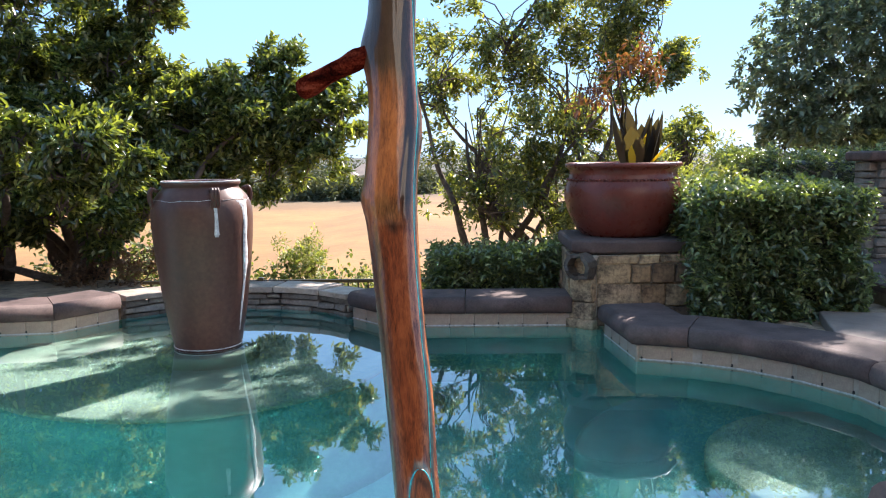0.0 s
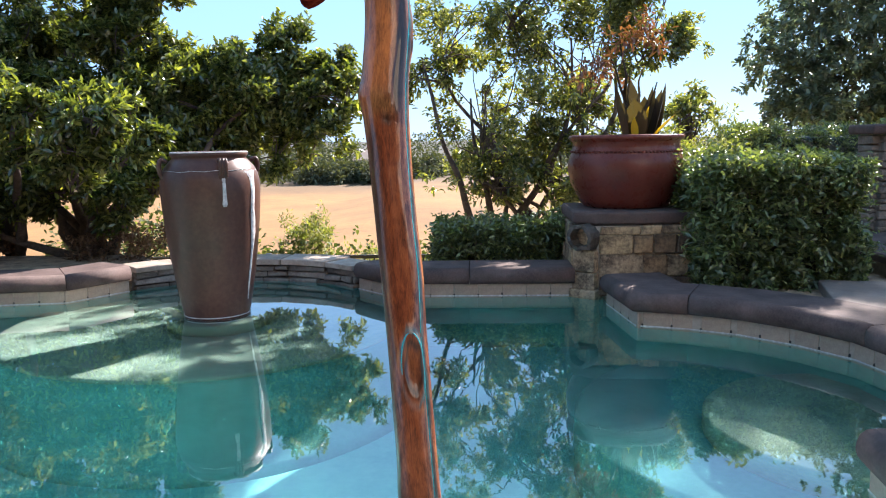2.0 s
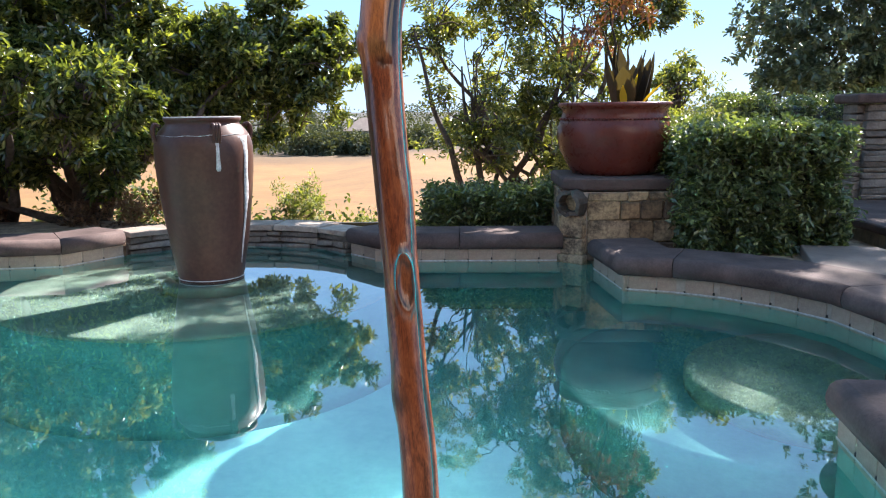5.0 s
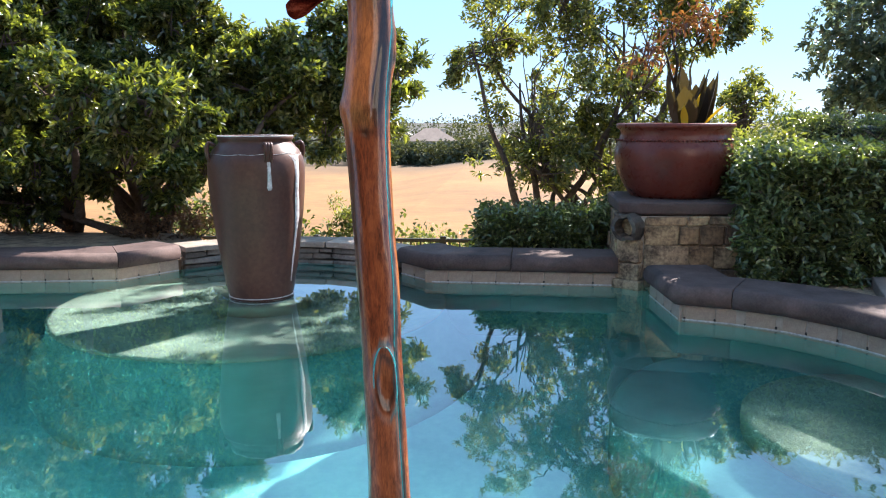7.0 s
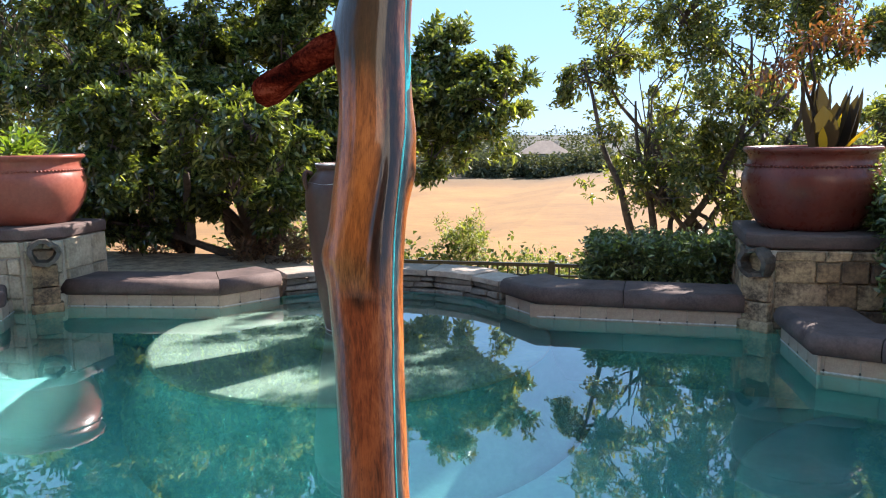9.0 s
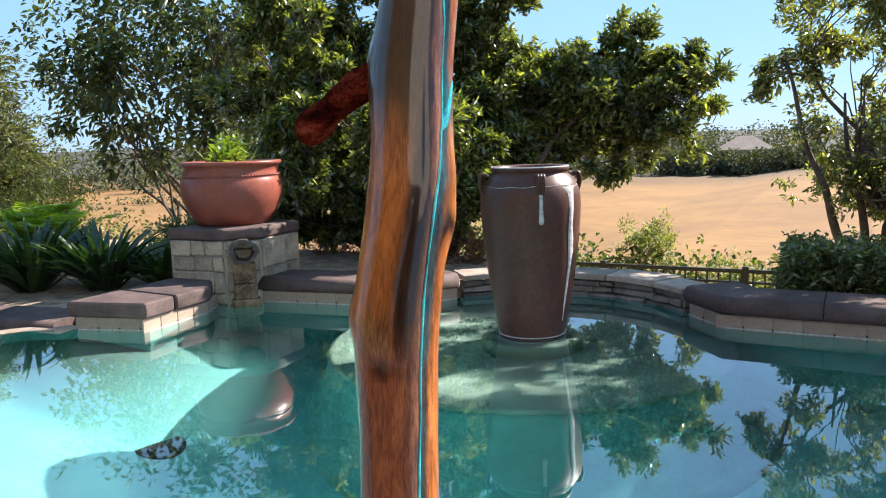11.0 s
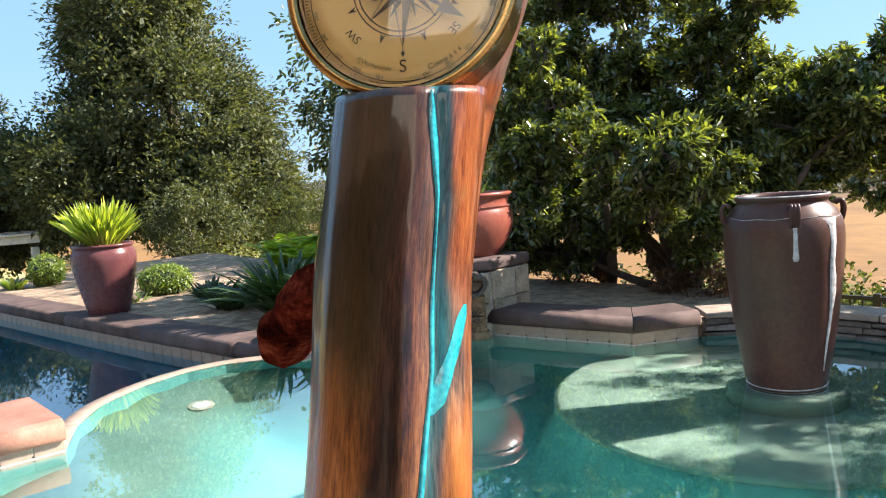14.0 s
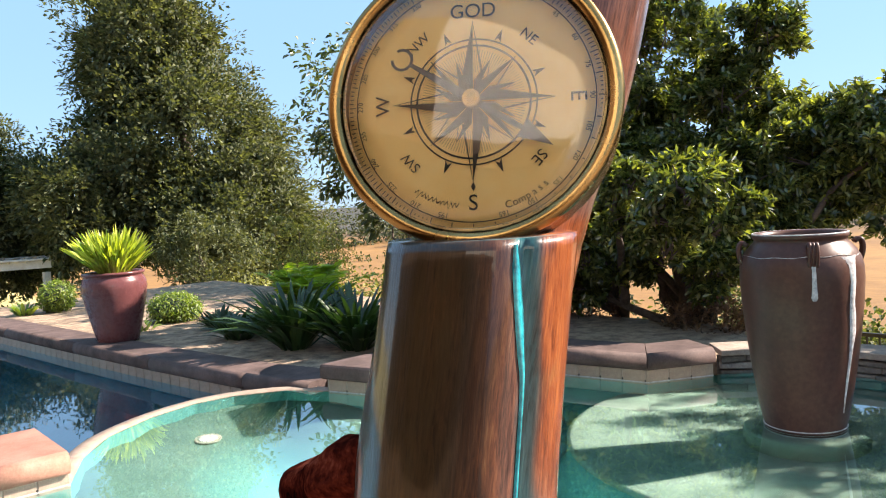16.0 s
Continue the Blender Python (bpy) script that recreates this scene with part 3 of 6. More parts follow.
Z0, Z1 = 0.085, 0.19
coping = thing("pool_coping", "dark brown bull-nosed concrete pool coping with dappled light", "coping", kind="structure")
R = lambda pts: list(reversed(pts))
coping_run(UP_LEFT, [1.123], 0.33, Z0, Z1, M_COPING, coping)
coping_run(UP_BACK, [0.9], 0.34, Z0, Z1, M_COPING, coping)
coping_run(UP_RIGHT, [0.868, 1.85, 2.6, 3.2], 0.36, Z0, Z1, M_COPING, coping)
coping_run(UP_NEAR, [0.7, 1.6, 2.6, 3.6, 4.4, 5.2], 0.36, Z0, Z1, M_COPING, coping)
coping_run(UP_BROWN, [0.44], 0.62, 0.06, 0.165, M_COPING_SUN, coping, "sunlit reddish brown coping slab")
far_coping = thing("pool_coping", "long dark coping along the lower pool and garden bed", "coping", kind="structure")
coping_run(R(LOWER_FAR), [1.9, 3.9, 5.5, 6.9], 0.36, -0.07, 0.045, M_COPING, far_coping)
tiles = thing("waterline_tiles", "beige travertine waterline tiles under the coping", "tiles", kind="structure")
for run in (UP_LEFT, UP_BACK, UP_RIGHT, UP_NEAR[:3], UP_BLOCK, UP_BROWN):
    tile_run(run, tiles)
    part("grout_bed", wall_strip([(p.x, p.y) for p in offset_line(run, -0.004)], -0.06, 0.088, False), M_GROUT, tiles, "", False)
    part("scale_line", wall_strip([(p.x, p.y) for p in offset_line(run, -0.0105)], -0.005, 0.006, False), M_DRIP, tiles, "thin white mineral line at the water", False)
tile_run(R(LOWER_FAR), tiles, -0.19, -0.075)


# ---- stonework ----
def stone_block(w, d, h, seed, bev=0.008):
    g = random.Random(seed)
    bm = bmesh.new()
    bmesh.ops.create_cube(bm, size=1)
    for v in bm.verts:
        v.co = Vector((v.co.x * w, v.co.y * d, v.co.z * h)) + Vector((g.uniform(-1, 1) * 0.010, g.uniform(-1, 1) * 0.008, g.uniform(-1, 1) * 0.008))
    bmesh.ops.bevel(bm, geom=bm.edges[:], offset=bev, segments=1, affect="EDGES")
    return bm


def stone_face(parent, a, b, z0, z1, material, seed, row=(0.085, 0.15), col=(0.12, 0.32), proud=0.03):
    """Coursed stones over the face from a to b; its outside is on the right of a to b."""
    g = random.Random(seed)
    a, b = Vector((*a, 0)), Vector((*b, 0))
    L, d = (b - a).length, (b - a).normalized()
    ang = math.degrees(math.atan2(d.y, d.x))
    out = Vector((d.y, -d.x, 0))
    z = z0
    while z < z1 - 0.02:
        h = min(g.uniform(*row), z1 - z)
        if z1 - z - h < 0.045:
            h = z1 - z
        s = 0.0
        while s < L - 0.01:
            w = min(g.uniform(*col), L - s)
            if L - s - w < 0.07:
                w = L - s
            p = a + d * (s + w / 2) + out * (proud / 2 + g.uniform(-0.006, 0.006))
            ob = part("stone", stone_block(w - 0.003, proud + 0.03, h - 0.003, g.random()), material, parent, "", False)
            ob.matrix_local = pose(p.x, p.y, z + h / 2, 0, 0, ang)
            s += w
        z += h


def slab(points, z0, z1, material, parent, name, label="", bev=0.02):
    bm = bmesh.new()
    vs = [bm.verts.new((x, y, z0)) for x, y in points]
    f = bm.faces.new(vs)
    r = bmesh.ops.extrude_face_region(bm, geom=[f])
    bmesh.ops.translate(bm, vec=(0, 0, z1 - z0), verts=[v for v in r["geom"] if isinstance(v, bmesh.types.BMVert)])
    bmesh.ops.recalc_face_normals(bm, faces=bm.faces)
    if bev:
        bmesh.ops.bevel(bm, geom=bm.edges[:], offset=bev, segments=3, affect="EDGES", profile=0.6)
    return part(name, bm, material, parent, label, False)


slab([(-4.27, 3.62), (-3.69, 3.755), (-3.705, 4.02), (-4.27, 4.06)], Z0, Z1, M_COPING, coping, "coping_stone", "", 0.03)
slab([(-3.705, 4.03), (-3.71, 4.35), (-3.90, 4.57), (-4.27, 4.57), (-4.27, 4.07)], Z0, Z1, M_COPING, coping, "coping_stone", "", 0.03)
slab([(-4.25, 3.68), (-3.74, 3.82), (-3.76, 4.34), (-3.92, 4.6), (-4.25, 4.6)], -0.5, Z0 + 0.002, M_GROUT, coping, "block_core", "", 0)

# low curved stone wall with flagstone top, behind the vase
recess = thing("stone_wall", "low curved wall of thin stacked stones with flagstone top", "wall", kind="structure")
line = smooth_line([(x, y, 0) for x, y in UP_STONE], 5)
flat = [(p.x, p.y) for p in line]
g = random.Random(5)
total = length(flat)
inner = [offset_line(flat, u) for u in (0.06,)][0]
part("wall_core", wall_strip([(p.x, p.y) for p in inner], -0.4, 0.10, False), M_MORTAR, recess, "", False)
z = -0.03
for h in (0.055, 0.05, 0.045):
    s = 0.0
    while s < total - 0.02:
        w = min(g.uniform(0.10, 0.34), total - s)
        q, d = along(flat, s + w / 2)
        o = Vector((-d.y, d.x, 0))
        p = q + o * (0.03 + g.uniform(-0.012, 0.012))
        ob = part("stone", stone_block(w - 0.006, 0.09, h - 0.008, g.random(), 0.006), M_SLATE, recess, "", False)
        ob.matrix_local = pose(p.x, p.y, z + h / 2, 0, 0, math.degrees(math.atan2(d.y, d.x)))
        s += w
    z += h
s = 0.0
while s < total - 0.02:
    w = min(g.uniform(0.24, 0.42), total - s)
    if total - s - w < 0.12:
        w = total - s
    sub = sub_line(flat, s + 0.004, s + w - 0.004)
    lo, hi = offset_line(sub, -0.03 + g.uniform(-0.015, 0.01)), offset_line(sub, 0.24 + g.uniform(-0.03, 0.03))
    slab([(p.x, p.y) for p in lo] + [(p.x, p.y) for p in reversed(hi)], 0.122, 0.165 + g.uniform(-0.006, 0.006), M_FLAG, recess, "flagstone", "", 0.008)
    s += w


# spout stone darkened: the hollow's shade is put into its colour
M_SPOUT = speckled("shaded_spout_stone", (0.02, 0.017, 0.014), (0.12, 0.10, 0.085), 12, 0.45, 0.4, 60)


def scupper(parent, at, yaw):
    """Stone water spout: a hollow block on a stacked pier, down to the water."""
    m = pose(at[0], at[1], 0, 0, 0, yaw)
    body = bmesh.new()
    for w, d, z0, z1 in ((0.20, 0.16, -0.05, 0.05), (0.165, 0.13, 0.05, 0.16), (0.16, 0.125, 0.165, 0.31)):
        b = box(w, d, z1 - z0, 0.012, 2)
        bmesh.ops.translate(b, vec=(0, 0, (z0 + z1) / 2), verts=b.verts)
        merge(body, b)
    ob = part("pier", body, M_STONE, parent, "", False)
    ob.matrix_local = m
    spout = bmesh.new()
    n = 14
    rows = []
    for y, ro in ((0.12, 0.084), (-0.06, 0.094), (-0.110, 0.092), (-0.113, 0.066), (-0.05, 0.060), (0.10, 0.052)):
        rough = [1 + 0.34 * noise.noise((i * 1.7, y * 3, at[0])) for i in range(n)]
        rows.append([spout.verts.new((ro * k * math.cos(2 * math.pi * i / n) * 1.05, y + 0.12 * (k - 1), 0.395 + ro * k * math.sin(2 * math.pi * i / n) * 0.95)) for i, k in enumerate(rough)])
    for a, b in zip(rows, rows[1:]):
        for i in range(n):
            spout.faces.new((a[i], a[(i + 1) % n], b[(i + 1) % n], b[i]))
    spout.faces.new(rows[-1])
    bmesh.ops.recalc_face_normals(spout, faces=spout.faces)
    ob = part("spout", spout, M_SPOUT, parent, "hollow stone water spout", False)
    ob.matrix_local = m


def pillar(name, label, corners, spout_at, spout_yaw, material, seed, faces):
    """Stone pier with a dark concrete cap. corners: clockwise seen from above."""
    p = thing(name, label, "pillar", "stone pillars", "structure")
    mx, my = sum(c[0] for c in corners) / len(corners), sum(c[1] for c in corners) / len(corners)
    core = slab([(mx + (x - mx) * 1.08, my + (y - my) * 1.08) for x, y in corners], -0.1, 0.465, M_GROUT, p, "core", "", 0)
    n = len(corners)
    for i in faces:
        stone_face(p, corners[i], corners[(i + 1) % n], 0.0, 0.468, material, seed + i, (0.09, 0.19), (0.12, 0.36))
    cx = sum(c[0] for c in corners) / n
    cy = sum(c[1] for c in corners) / n
    cap = [(cx + (x - cx) * 1.13, cy + (y - cy) * 1.13) for x, y in corners]
    slab(cap, 0.472, 0.56, M_COPING, p, "cap", "dark concrete cap with rounded edge", 0.03)
    scupper(p, spout_at, spout_yaw)
    return p


# outside of each face lies on the right of its direction: go anticlockwise
pillar("stone_pillar", "tan stacked-stone pillar with dark cap and water spout", [(0.85, 5.12), (0.97, 5.04), (1.58, 5.04), (1.58, 5.72), (0.85, 5.72)], (0.905, 5.07), -38, M_STONE, 11, (0, 1, 4))
pillar("stone_pillar", "pale stacked-stone pillar with dark cap and water spout", [(-4.25, 4.58), (-3.80, 4.62), (-3.64, 4.80), (-3.66, 5.24), (-4.25, 5.24)], (-3.68, 4.675), 42, M_STONE_PALE, 31, (0, 1, 2, 4))


# ---- vase and bowls ----
def ear(bm, at, out):
    """A small ribbed lug on the vase's shoulder."""
    side = Vector((-out.y, out.x, 0))
    for k in (-1, 0, 1):
        pts = [at + out * 0.0 + Vector((0, 0, 0.02)), at + out * 0.028 + Vector((0, 0, 0.035)), at + out * 0.042 + Vector((0, 0, 0.0)), at + out * 0.035 + Vector((0, 0, -0.05)), at + out * 0.012 + Vector((0, 0, -0.10))]
        merge(bm, tube([p + side * k * 0.016 for p in smooth_line(pts, 3)], [0.011] * 13, 8))


def vase():
    v = thing("vase", "tall plum-brown glazed vase with white drips standing in the pool", "vase", at=(*VASE_AT, -0.045))
    prof = [(0.185, 0.0), (0.195, 0.012), (0.188, 0.03), (0.196, 0.042), (0.192, 0.055), (0.205, 0.09), (0.235, 0.24), (0.262, 0.40), (0.284, 0.56), (0.299, 0.70), (0.305, 0.80), (0.303, 0.86), (0.292, 0.905), (0.268, 0.945), (0.238, 0.975), (0.222, 0.988), (0.218, 1.0), (0.226, 1.006), (0.232, 1.016), (0.230, 1.028), (0.218, 1.033), (0.196, 1.03), (0.188, 1.01), (0.19, 0.96), (0.2, 0.9)]
    prof = [(0.19 + (r - 0.19) * 0.87 if r > 0.19 else r, z) for r, z in prof]
    body = part("body", lathe(prof, 64, 0.006, 3), M_VASE, v)
    for k, deg in enumerate((-57, 33, 123, 213)):
        a = radians(deg)
        out = Vector((math.cos(a), math.sin(a), 0))
        bm = bmesh.new()
        ear(bm, out * 0.250 + Vector((0, 0, 0.955)), out)
        part("lug", bm, M_VASE, v)
    # glaze drips that follow the body
    def radius(z):
        for (r0, z0), (r1, z1) in zip(prof, prof[1:]):
            if z0 <= z <= z1:
                return r0 + (r1 - r0) * (z - z0) / (z1 - z0)
        return 0.2
    def drip(deg0, path, label):
        bm = bmesh.new()
        rows = []
        for z, off, w in path:
            row = []
            for k in range(5):
                u = (k - 2) / 2
                a = radians(deg0 + off + u * w)
                r = radius(z) + 0.004 * (1 - u * u) + 0.0012
                row.append(bm.verts.new((r * math.cos(a), r * math.sin(a), z)))
            rows.append(row)
        for a, b in zip(rows, rows[1:]):
            for k in range(4):
                bm.faces.new((a[k], a[k + 1], b[k + 1], b[k]))
        part("drip", bm, M_DRIP, body, label)
    for z, r in ((0.036, 0.1935), (0.058, 0.1965)):
        ring = [(r * math.cos(2 * math.pi * k / 48), r * math.sin(2 * math.pi * k / 48), z) for k in range(49)]
        part("base_line", tube(ring, [0.0032] * 49, 6, False), M_DRIP, body, "white line round the base")
    bloom = []
    for k in range(70):
        a = radians(-150 + 165 * k / 69)
        z = 0.925 + 0.012 * noise.noise((k * 0.09, 3.0, 0.0))
        bloom.append(((radius(z) + 0.001) * math.cos(a), (radius(z) + 0.001) * math.sin(a), z))
    part("glaze_line", tube(bloom, [0.0008 + 0.0022 * abs(noise.noise((k * 0.21, 7.0, 0.0))) for k in range(70)], 6, False), M_DRIP, body, "thin white line on the shoulder")
    rim = [(0.222 * math.cos(2 * math.pi * k / 64), 0.222 * math.sin(2 * math.pi * k / 64), 1.029) for k in range(65)]
    part("rim", tube(rim, [0.0042] * 65, 8, False), M_DRIP, body, "thin pale edge on the rim")
    drip(-57, [(0.72, 0, 1.8), (0.735, 0, 3.0), (0.78, 0, 2.2), (0.84, 0, 1.9), (0.90, 0, 2.2), (0.93, 0, 4.0)], "white glaze drip")
    drip(-17, [(0.15, 1.5, 0.8), (0.3, 1.0, 2.4), (0.45, 2.5, 2.8), (0.55, 2.8, 5.2), (0.63, 1.2, 5.0), (0.70, -1.0, 3.6), (0.80, 0, 3.8), (0.88, 0.3, 5.0), (0.92, 0, 11.0)], "long white glaze drip")
    return v


vase()


def bowl(name, label, at, material, beads=True, scale=1.0):
    b = thing(name, label, "planter", "glazed bowl planters", at=at)
    s = scale
    prof = [(0.27, 0.0), (0.285, 0.008), (0.33, 0.08), (0.375, 0.17), (0.394, 0.25), (0.392, 0.31), (0.378, 0.355), (0.366, 0.375), (0.368, 0.385), (0.362, 0.40), (0.36, 0.44), (0.372, 0.452), (0.388, 0.462), (0.392, 0.476), (0.384, 0.488), (0.36, 0.49), (0.345, 0.475), (0.34, 0.42), (0.33, 0.40)]
    body = part("body", lathe([(r * s, z * s) for r, z in prof], 64, 0.005, 7), material, b)
    soil = lathe([(0.335 * s, 0.40 * s), (0.33 * s, 0.43 * s), (0.15 * s, 0.45 * s), (0.01, 0.455 * s)], 32, 0.05, 2)
    part("soil", soil, M_MULCH, b, "dark potting soil")
    if beads:
        bm = bmesh.new()
        n = 90
        for i in range(n):
            a = 2 * math.pi * i / n
            m = Matrix.Translation((0.372 * s * math.cos(a), 0.372 * s * math.sin(a), 0.378 * s)) @ Matrix.Diagonal((1, 1, 0.8, 1))
            bmesh.ops.create_icosphere(bm, subdivisions=1, radius=0.011 * s, matrix=m)
        part("bead_band", bm, material, body, "band of raised beads")
    return b


bowl("bowl_planter", "large oxblood glazed bowl planter on the dark-capped stone pillar", (1.21, 5.42, 0.56), M_BOWL)
bowl("bowl_planter", "large terracotta red bowl planter on the pale stone pillar", (-4.02, 4.98, 0.56), M_BOWL2, True, 0.98)


M_FROND = leafy("yellow_green_frond", (0.17, 0.24, 0.03), (0.50, 0.52, 0.09), 0.4, 0.4)


def urn():
    u = thing("urn_planter", "plum glazed urn planter with bright green fern fronds on the bed", "planter", at=(-7.80, 3.70, 0.03))
    prof = [(0.185, 0.0), (0.20, 0.02), (0.225, 0.12), (0.262, 0.28), (0.295, 0.43), (0.312, 0.54), (0.308, 0.60), (0.29, 0.645), (0.275, 0.66), (0.285, 0.672), (0.298, 0.684), (0.296, 0.70), (0.275, 0.705), (0.255, 0.69), (0.25, 0.62)]
    part("body", lathe(prof, 48, 0.004, 5), M_URN, u)
    part("soil", lathe([(0.25, 0.60), (0.2, 0.64), (0.01, 0.65)], 24, 0.05), M_MULCH, u)
    g = np.random.default_rng(4)
    n = 760
    a, e = g.uniform(0, 2 * np.pi, n), g.uniform(0.45, 1.1, n)
    d = np.stack([np.cos(a) * (1.1 - e * 0.8), np.sin(a) * (1.1 - e * 0.8), e + 0.2], 1)
    d /= np.linalg.norm(d, axis=1, keepdims=True)
    base = np.stack([np.cos(a) * 0.12 * g.uniform(0, 1, n), np.sin(a) * 0.12 * g.uniform(0, 1, n), np.full(n, 0.64)], 1)
    leaves("fronds", base + d * 0.24 * g.uniform(0, 1, (n, 1)), d, 0.31, 0.028, M_FROND, u, "bright yellow-green arching fronds", 8, 0.4, 0.12)


urn()


# ---- trees and shrubs ----
def limb_set(bm, base, tips, r0, seed, bend=0.25):
    """Limbs from one base to several tips."""
    g = random.Random(seed)
    base = Vector(base)
    for tip in tips:
        tip = Vector(tip)
        l = (tip - base).length
        pts = [base]
        for k in range(1, 5):
            t = k / 5
            pts.append(base.lerp(tip, t) + Vector((g.uniform(-1, 1), g.uniform(-1, 1), g.uniform(-0.4, 0.8))) * l * bend * 0.35)
        pts.append(tip)
        line = smooth_line(pts, 3)
        n = len(line)
        merge(bm, tube(line, [max(0.004, r0 * (1 - 0.85 * i / n)) for i in range(n)], 7))
    return bm


def tree(name, label, category, trunks, lobes, leaf, leaf_l, leaf_w, material, seed, per=9, spread=0.09, up=0.35, group="", droop=0.2, twigs=40, r0=0.06, rosette=False):
    """trunks: bases; lobes: (centre, radii, shoots)."""
    t = thing(name, label, category, group)
    centres = [blob(c, r, n, seed + i, sh) for i, (c, r, n, sh) in enumerate(lobes)]
    g = random.Random(seed)
    for k, b in enumerate(trunks):
        tips = []
        for c, r, n, sh in lobes:
            tips.append(Vector(c) + Vector([g.uniform(-0.4, 0.4) * q for q in r]))
        tips.sort(key=lambda q: (q - Vector(b)).length)
        part("trunk", limb_set(bmesh.new(), b, tips[:: max(1, len(tips) // 6)][:6], r0 * g.uniform(0.8, 1.1), seed + k, 0.15), M_BARK, t, "dark branching trunk")
    bm = bmesh.new()
    for i, (c, r, n, sh) in enumerate(lobes):
        base = Vector(c) - Vector((0, 0, r[2] * 0.75))
        for q in centres[i][:: max(1, n // twigs)]:
            q = Vector(q)
            s = base.lerp(Vector(c), g.uniform(0.0, 0.7)) + Vector((g.uniform(-1, 1), g.uniform(-1, 1), 0)) * 0.06
            l = (q - s).length
            m1 = s.lerp(q, 0.4) + Vector((g.uniform(-1, 1), g.uniform(-1, 1), g.uniform(0.0, 1.2))) * l * 0.16
            m2 = s.lerp(q, 0.75) + Vector((g.uniform(-1, 1), g.uniform(-1, 1), g.uniform(-0.2, 0.8))) * l * 0.1
            line = smooth_line([s, m1, m2, q], 2)
            merge(bm, tube(line, [0.0085, 0.0075, 0.0065, 0.0055, 0.0045, 0.0035, 0.0015], 5, False))
    tagged(part("twig_mass", bm, M_BARK, t), kind="stuff")
    allc = np.concatenate(centres)
    mids = np.concatenate([np.repeat(np.array([c]), len(q), 0) for (c, r, n, sh), q in zip(lobes, centres)])
    p, d = rosettes(allc, mids, per, seed, up) if rosette else whorls(allc, per, spread, seed, up, np.repeat(mids, per, 0))
    leaves("crown", p, d, leaf_l, leaf_w, material, t, "", seed, 0.35, droop)
    return t


def lobed(masses, size, shoots, seed):
    """Medium boughs spread over the skins of large masses: (centre, radii, boughs)."""
    g = random.Random(seed)
    out = []
    for c, r, n in masses:
        for k in range(n):
            d = Vector((g.gauss(0, 1), g.gauss(0, 1), g.gauss(0, 1))).normalized()
            s = g.uniform(0.62, 1.0)
            q = size * g.uniform(0.7, 1.25)
            out.append(((c[0] + d.x * r[0] * s, c[1] + d.y * r[1] * s, c[2] + d.z * r[2] * s), (q * 1.15, q, q * 0.75), int(shoots * (q / size) ** 1.6), 0.55))
        out.append((c, (r[0] * 0.6, r[1] * 0.6, r[2] * 0.6), shoots * 2, 0.2))
    return out


tree("tree", "large dense evergreen tree with dark glossy leaves behind the pool", "tree", [(-4.15, 7.2, 0), (-3.55, 7.3, 0), (-3.2, 7.1, 0)],
     lobed([((-4.28, 7.95, 2.75), (1.55, 0.75, 1.33), 32), ((-5.0, 7.5, 1.5), (0.9, 0.7, 1.0), 18), ((-3.05, 7.8, 1.27), (0.9, 0.4, 0.72), 18), ((-1.72, 7.95, 1.44), (0.86, 0.32, 0.55), 18), ((-4.0, 7.75, 1.55), (1.15, 0.45, 0.65), 17), ((-4.6, 7.9, 3.4), (0.9, 0.5, 0.6), 8)], 0.39, 125, 3)
     + lobed([((-3.5, 6.9, 0.66), (1.0, 0.35, 0.32), 20), ((-4.7, 6.8, 0.60), (0.9, 0.5, 0.38), 19), ((-3.1, 6.0, 1.15), (0.9, 0.2, 0.5), 15), ((-3.95, 5.85, 1.15), (0.45, 0.2, 0.35), 7), ((-4.5, 6.2, 1.9), (0.8, 0.25, 0.75), 10)], 0.22, 55, 8),
     0, 0.086, 0.029, M_LOQUAT, 3, 16, 0.075, twigs=7, r0=0.06, droop=0.10, rosette=True)
tree("tree", "airy evergreen tree with thin branches and sunlit leaves", "tree", [(0.3, 7.4, -0.1), (0.95, 7.5, -0.1), (1.35, 7.4, -0.1)],
     [((0.3, 7.5, 1.3), (0.75, 0.6, 0.8), 340, 0.3), ((1.2, 7.5, 1.7), (0.85, 0.6, 0.9), 380, 0.3), ((0.55, 7.5, 2.4), (0.8, 0.6, 0.6), 230, 0.3), ((-0.15, 7.5, 1.9), (0.5, 0.5, 0.55), 130, 0.3), ((1.75, 7.4, 2.2), (0.6, 0.5, 0.7), 240, 0.3), ((2.15, 7.4, 1.15), (0.3, 0.35, 0.4), 80, 0.3), ((1.55, 7.45, 3.0), (0.7, 0.5, 0.65), 270, 0.3), ((2.1, 7.5, 3.5), (0.6, 0.5, 0.5), 160, 0.3), ((0.4, 7.4, 0.7), (0.7, 0.5, 0.35), 200, 0.3), ((1.2, 7.4, 0.75), (0.6, 0.5, 0.4), 180, 0.3)],
     0, 0.062, 0.023, M_AIRY, 13, 19, 0.065, twigs=30, r0=0.045, rosette=True)
